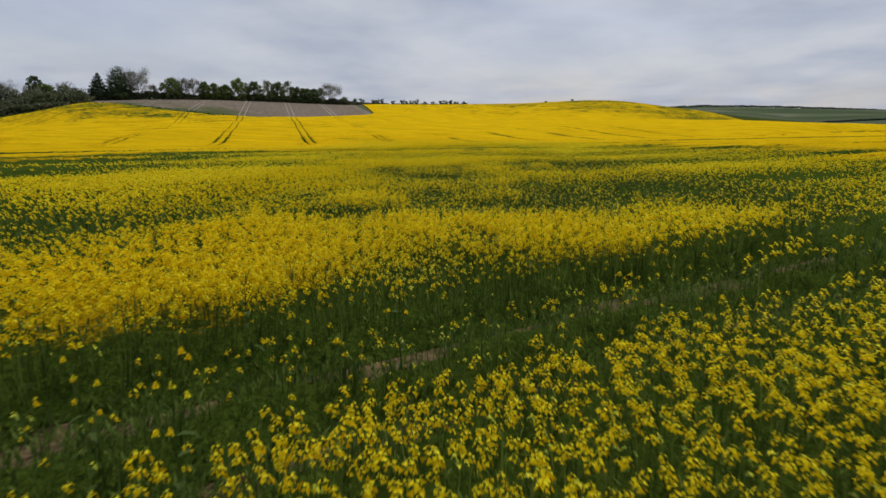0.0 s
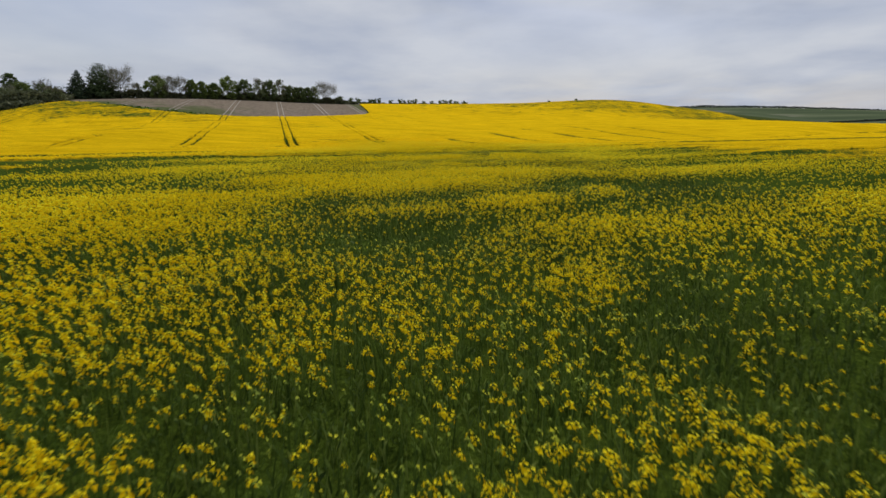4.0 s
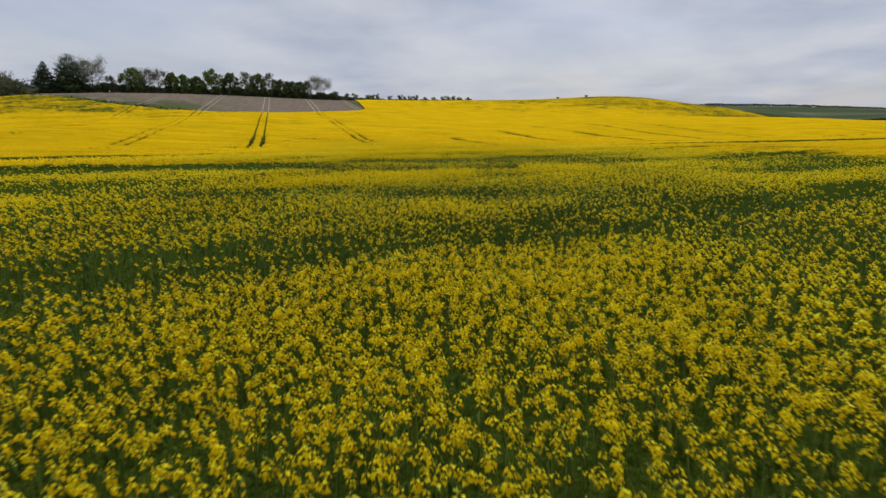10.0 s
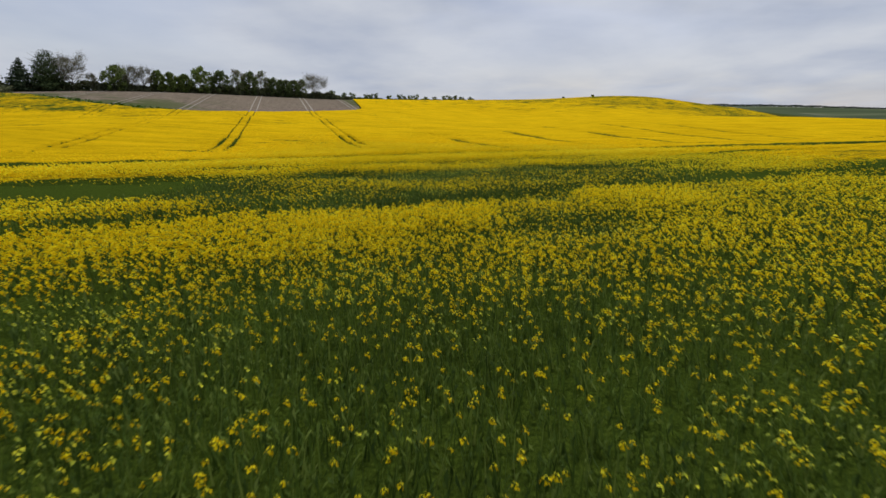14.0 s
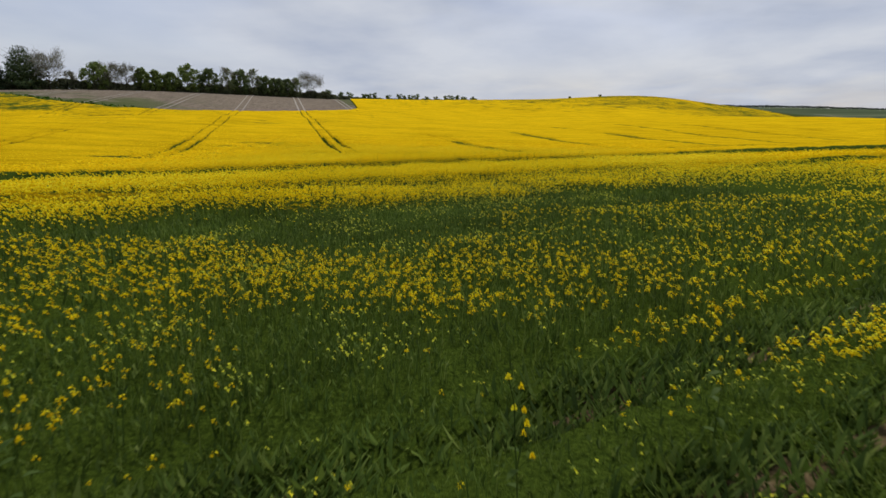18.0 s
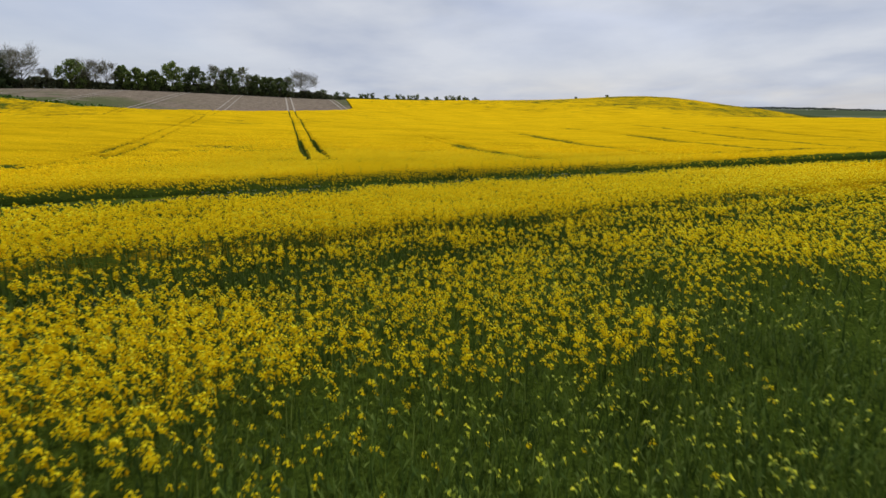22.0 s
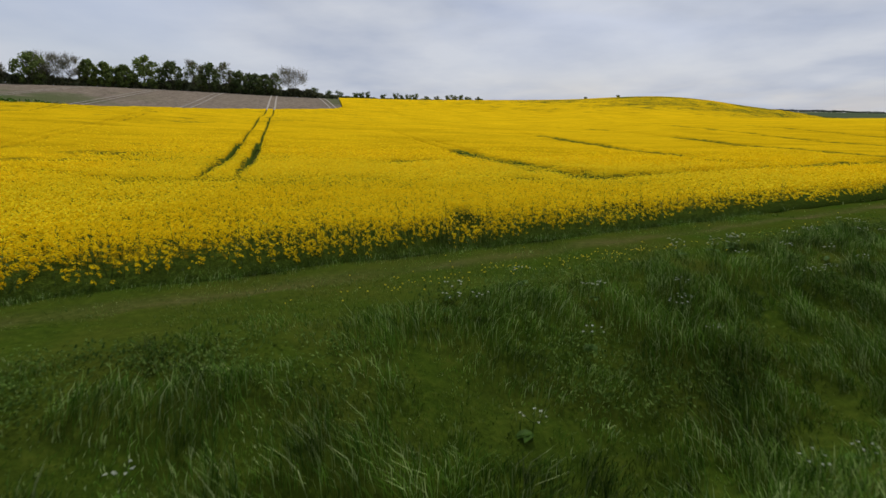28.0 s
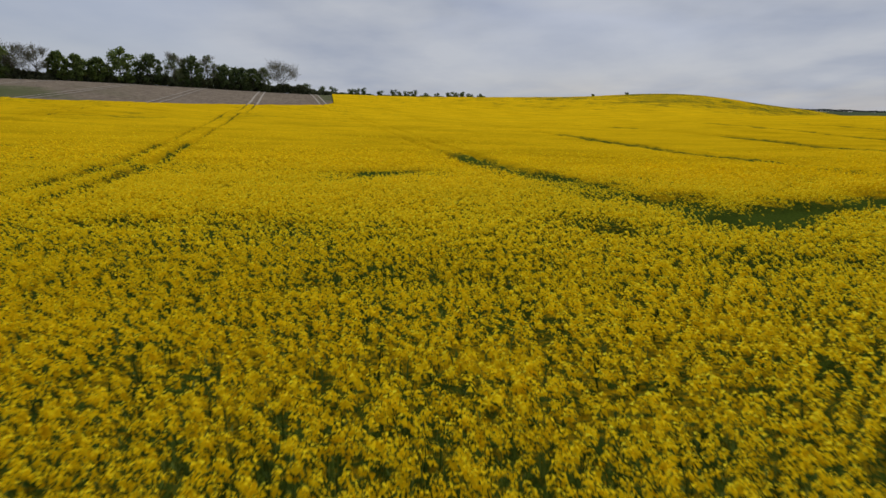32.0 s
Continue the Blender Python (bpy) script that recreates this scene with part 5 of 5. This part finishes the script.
def petal_head(e, wide, tall, petals, r):
    """Open flowers round one short axis, all joined to it."""
    bm = bmesh.new()
    core = [bm.verts.new(e + Vector((0, 0, tall * (f - 0.5)))) for f in (0.1, 0.4, 0.7, 1.0)]
    for i in range(petals):
        f = i / petals
        j = min(2, int(f * 3))
        a = 2.4 * i + r.uniform(-0.3, 0.3)
        w = wide * math.sqrt(1.05 - f) * r.uniform(0.8, 1.2)
        z = tall * (f * 0.9 - 0.45)
        pts = [bm.verts.new(e + Vector((math.cos(a + d) * w, math.sin(a + d) * w, z + r.uniform(-0.008, 0.01)))) for d in (-0.42, 0.42)]
        bm.faces.new((core[j], pts[0], pts[1]))
        bm.faces.new((core[j], core[j + 1], pts[0]))
    return bm


def rape_plant(seed):
    """A single rape plant: bent stem, side stems, leaves and flower heads."""
    r = random.Random(seed)
    top = tagged(new("rapeseed_plant"), "single tall rapeseed plant with yellow flower heads above the crop edge", "plant", "lone plants at the crop edge")
    h = r.uniform(0.92, 1.08)
    bm = bmesh.new()
    p, tips = Vector((0, 0, 0)), []
    for i in range(5):
        q = p + Vector((r.uniform(-0.02, 0.02), r.uniform(-0.02, 0.02), h / 5))
        limb(bm, p, q, 0.009 - 0.001 * i, 0.008 - 0.001 * i, 5)
        if i >= 2:
            for k in range(2):
                a = r.uniform(0, 6.28)
                e = q + Vector((math.cos(a) * 0.10, math.sin(a) * 0.10, r.uniform(0.10, 0.22)))
                limb(bm, q, e, 0.004, 0.003, 4)
                tips.append(e)
        p = q
    tips.append(p)
    part("stem", bm_mesh("stem", bm, RAPE_LEAF), top, "pale green stem with side shoots")
    for i in range(5):
        bm = bmesh.new()
        a = r.uniform(0, 6.28)
        blade_leaf(bm, Vector((0, 0, h * (0.25 + 0.12 * i))), Vector((math.cos(a), math.sin(a), 0)), r.uniform(0.10, 0.18), 0.025, 0.5)
        part("leaf", bm_mesh("leaf", bm, RAPE_LEAF), top)
    for e in tips:
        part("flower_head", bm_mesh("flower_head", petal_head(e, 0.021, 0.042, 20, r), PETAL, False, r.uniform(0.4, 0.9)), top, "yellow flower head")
    return top


def place_lone_plants():
    kinds = [rape_plant(k) for k in range(4)]
    r = random.Random(3)
    spots = [(s, EDGE_NEAR - 0.25 + r.uniform(-0.2, 0.2)) for s in (56 + 0.75 * i + r.uniform(-0.3, 0.3) for i in range(44))]
    spots += [(s, EDGE_FAR + 0.25 + r.uniform(-0.2, 0.3)) for s in (66 + 0.9 * i + r.uniform(-0.3, 0.3) for i in range(28))]
    for w, half in WHEELS:
        mid = 0.75 * w
        spots += [(mid + r.uniform(-3, 6), w + r.choice((-1, 1)) * (half * 0.8 + r.uniform(0, 0.2))) for i in range(2)]
    for i, (s, q) in enumerate(spots):
        x, y = s * ALONG[0] + q * ACROSS[0], s * ALONG[1] + q * ACROSS[1]
        m = pose(x, y, float(ground_z(x, y)), r.uniform(-5, 5), r.uniform(-5, 5), r.uniform(0, 360))
        if i < 4:
            kinds[i].matrix_basis = m
        else:
            copy_thing(kinds[i % 4], m)


place_lone_plants()


def cow_parsley(seed):
    """A branched stalk with flat white umbels."""
    r = random.Random(seed)
    top = tagged(new("cow_parsley"), "cow parsley with flat white flower umbels in the grassy ditch", "plant", "cow parsley in the ditch")
    h = r.uniform(0.26, 0.42)
    bm = bmesh.new()
    limb(bm, Vector((0, 0, 0)), Vector((0.02, 0, h * 0.6)), 0.008, 0.006, 5)
    ends = []
    for i in range(6):
        a = i * 1.05 + r.uniform(-0.3, 0.3)
        e = Vector((math.cos(a) * r.uniform(0.08, 0.18), math.sin(a) * r.uniform(0.08, 0.18), h * r.uniform(0.85, 1.0)))
        limb(bm, Vector((0.02, 0, h * 0.6)), e, 0.004, 0.003, 4)
        ends.append(e)
    part("stem", bm_mesh("stem", bm, RAPE_LEAF), top, "ribbed green stalk")
    for e in ends:
        part("umbel", bm_mesh("umbel", petal_head(e, 0.021, 0.010, 12, r), UMBEL, False), top, "flat white umbel")
    for i in range(3):
        bm = bmesh.new()
        a = r.uniform(0, 6.28)
        blade_leaf(bm, Vector((0, 0, h * 0.3)), Vector((math.cos(a), math.sin(a), 0)), 0.2, 0.06, 0.4)
        part("leaf", bm_mesh("leaf", bm, GRASS), top)
    return top


def place_parsley():
    kinds = [cow_parsley(k) for k in range(3)]
    r = random.Random(11)
    spots = [(73.2, 93.2), (73.9, 93.0), (74.6, 92.8), (75.6, 93.3), (80.5, 96.5), (81.2, 96.9), (85.5, 97.3), (94.0, 97.5), (95.5, 97.2), (70.9, 95.2)]
    for cs, cq in ((59.8, 98.6), (60.6, 98.4), (62.6, 98.8), (64.0, 98.7), (79.1, 98.3), (80.8, 98.5), (78.6, 98.8), (82.5, 98.4), (85.0, 98.6), (75.0, 96.6)):
        spots += [(r.gauss(cs, 0.6), r.gauss(cq, 0.3)) for i in range(3)]
    spots += [(r.uniform(60, 110), r.choice((r.uniform(91.5, 97.6), r.gauss(97.5, 0.5)))) for i in range(56)]
    for i, (s, q) in enumerate(spots):
        x, y = s * ALONG[0] + q * ACROSS[0], s * ALONG[1] + q * ACROSS[1]
        m = pose(x, y, float(ground_z(x, y)) - 0.02, r.uniform(-8, 8), r.uniform(-8, 8), r.uniform(0, 360))
        if i < 3:
            kinds[i].matrix_basis = m
        else:
            copy_thing(kinds[i % 3], m)


place_parsley()


def dandelion(seed):
    r = random.Random(seed)
    top = tagged(new("dandelion"), "yellow dandelion flower on a short stalk in the verge turf", "flower", "dandelions on the verge")
    h = r.uniform(0.10, 0.16)
    bm = bmesh.new()
    limb(bm, Vector((0, 0, 0)), Vector((0.01, 0.01, h)), 0.004, 0.003, 5)
    part("stalk", bm_mesh("stalk", bm, GRASS), top)
    part("flower_head", bm_mesh("flower_head", petal_head(Vector((0.01, 0.01, h)), 0.015, 0.012, 20, r), DANDY, False), top, "round yellow flower head")
    return top


def place_dandelions():
    kinds = [dandelion(k) for k in range(3)]
    r = random.Random(5)
    for i in range(190):
        ms, mq, ws, wq = ((76.6, 99.35, 0.9, 0.22), (74.4, 99.8, 1.6, 0.35), (72, 99.4, 1.5, 0.3), (78.5, 99.3, 1.6, 0.3), (82, 99.2, 4, 0.5))[min(4, i // 40)]
        s, q = r.gauss(ms, ws), r.gauss(mq, wq)
        if i % 12 == 0:
            s, q = r.gauss(77, 8), r.uniform(98, 102.3)
        x, y = s * ALONG[0] + q * ACROSS[0], s * ALONG[1] + q * ACROSS[1]
        m = pose(x, y, float(ground_z(x, y)) - 0.01, r.uniform(-10, 10), r.uniform(-10, 10), r.uniform(0, 360))
        if i < 3:
            kinds[i].matrix_basis = m
        else:
            copy_thing(kinds[i % 3], m)


place_dandelions()
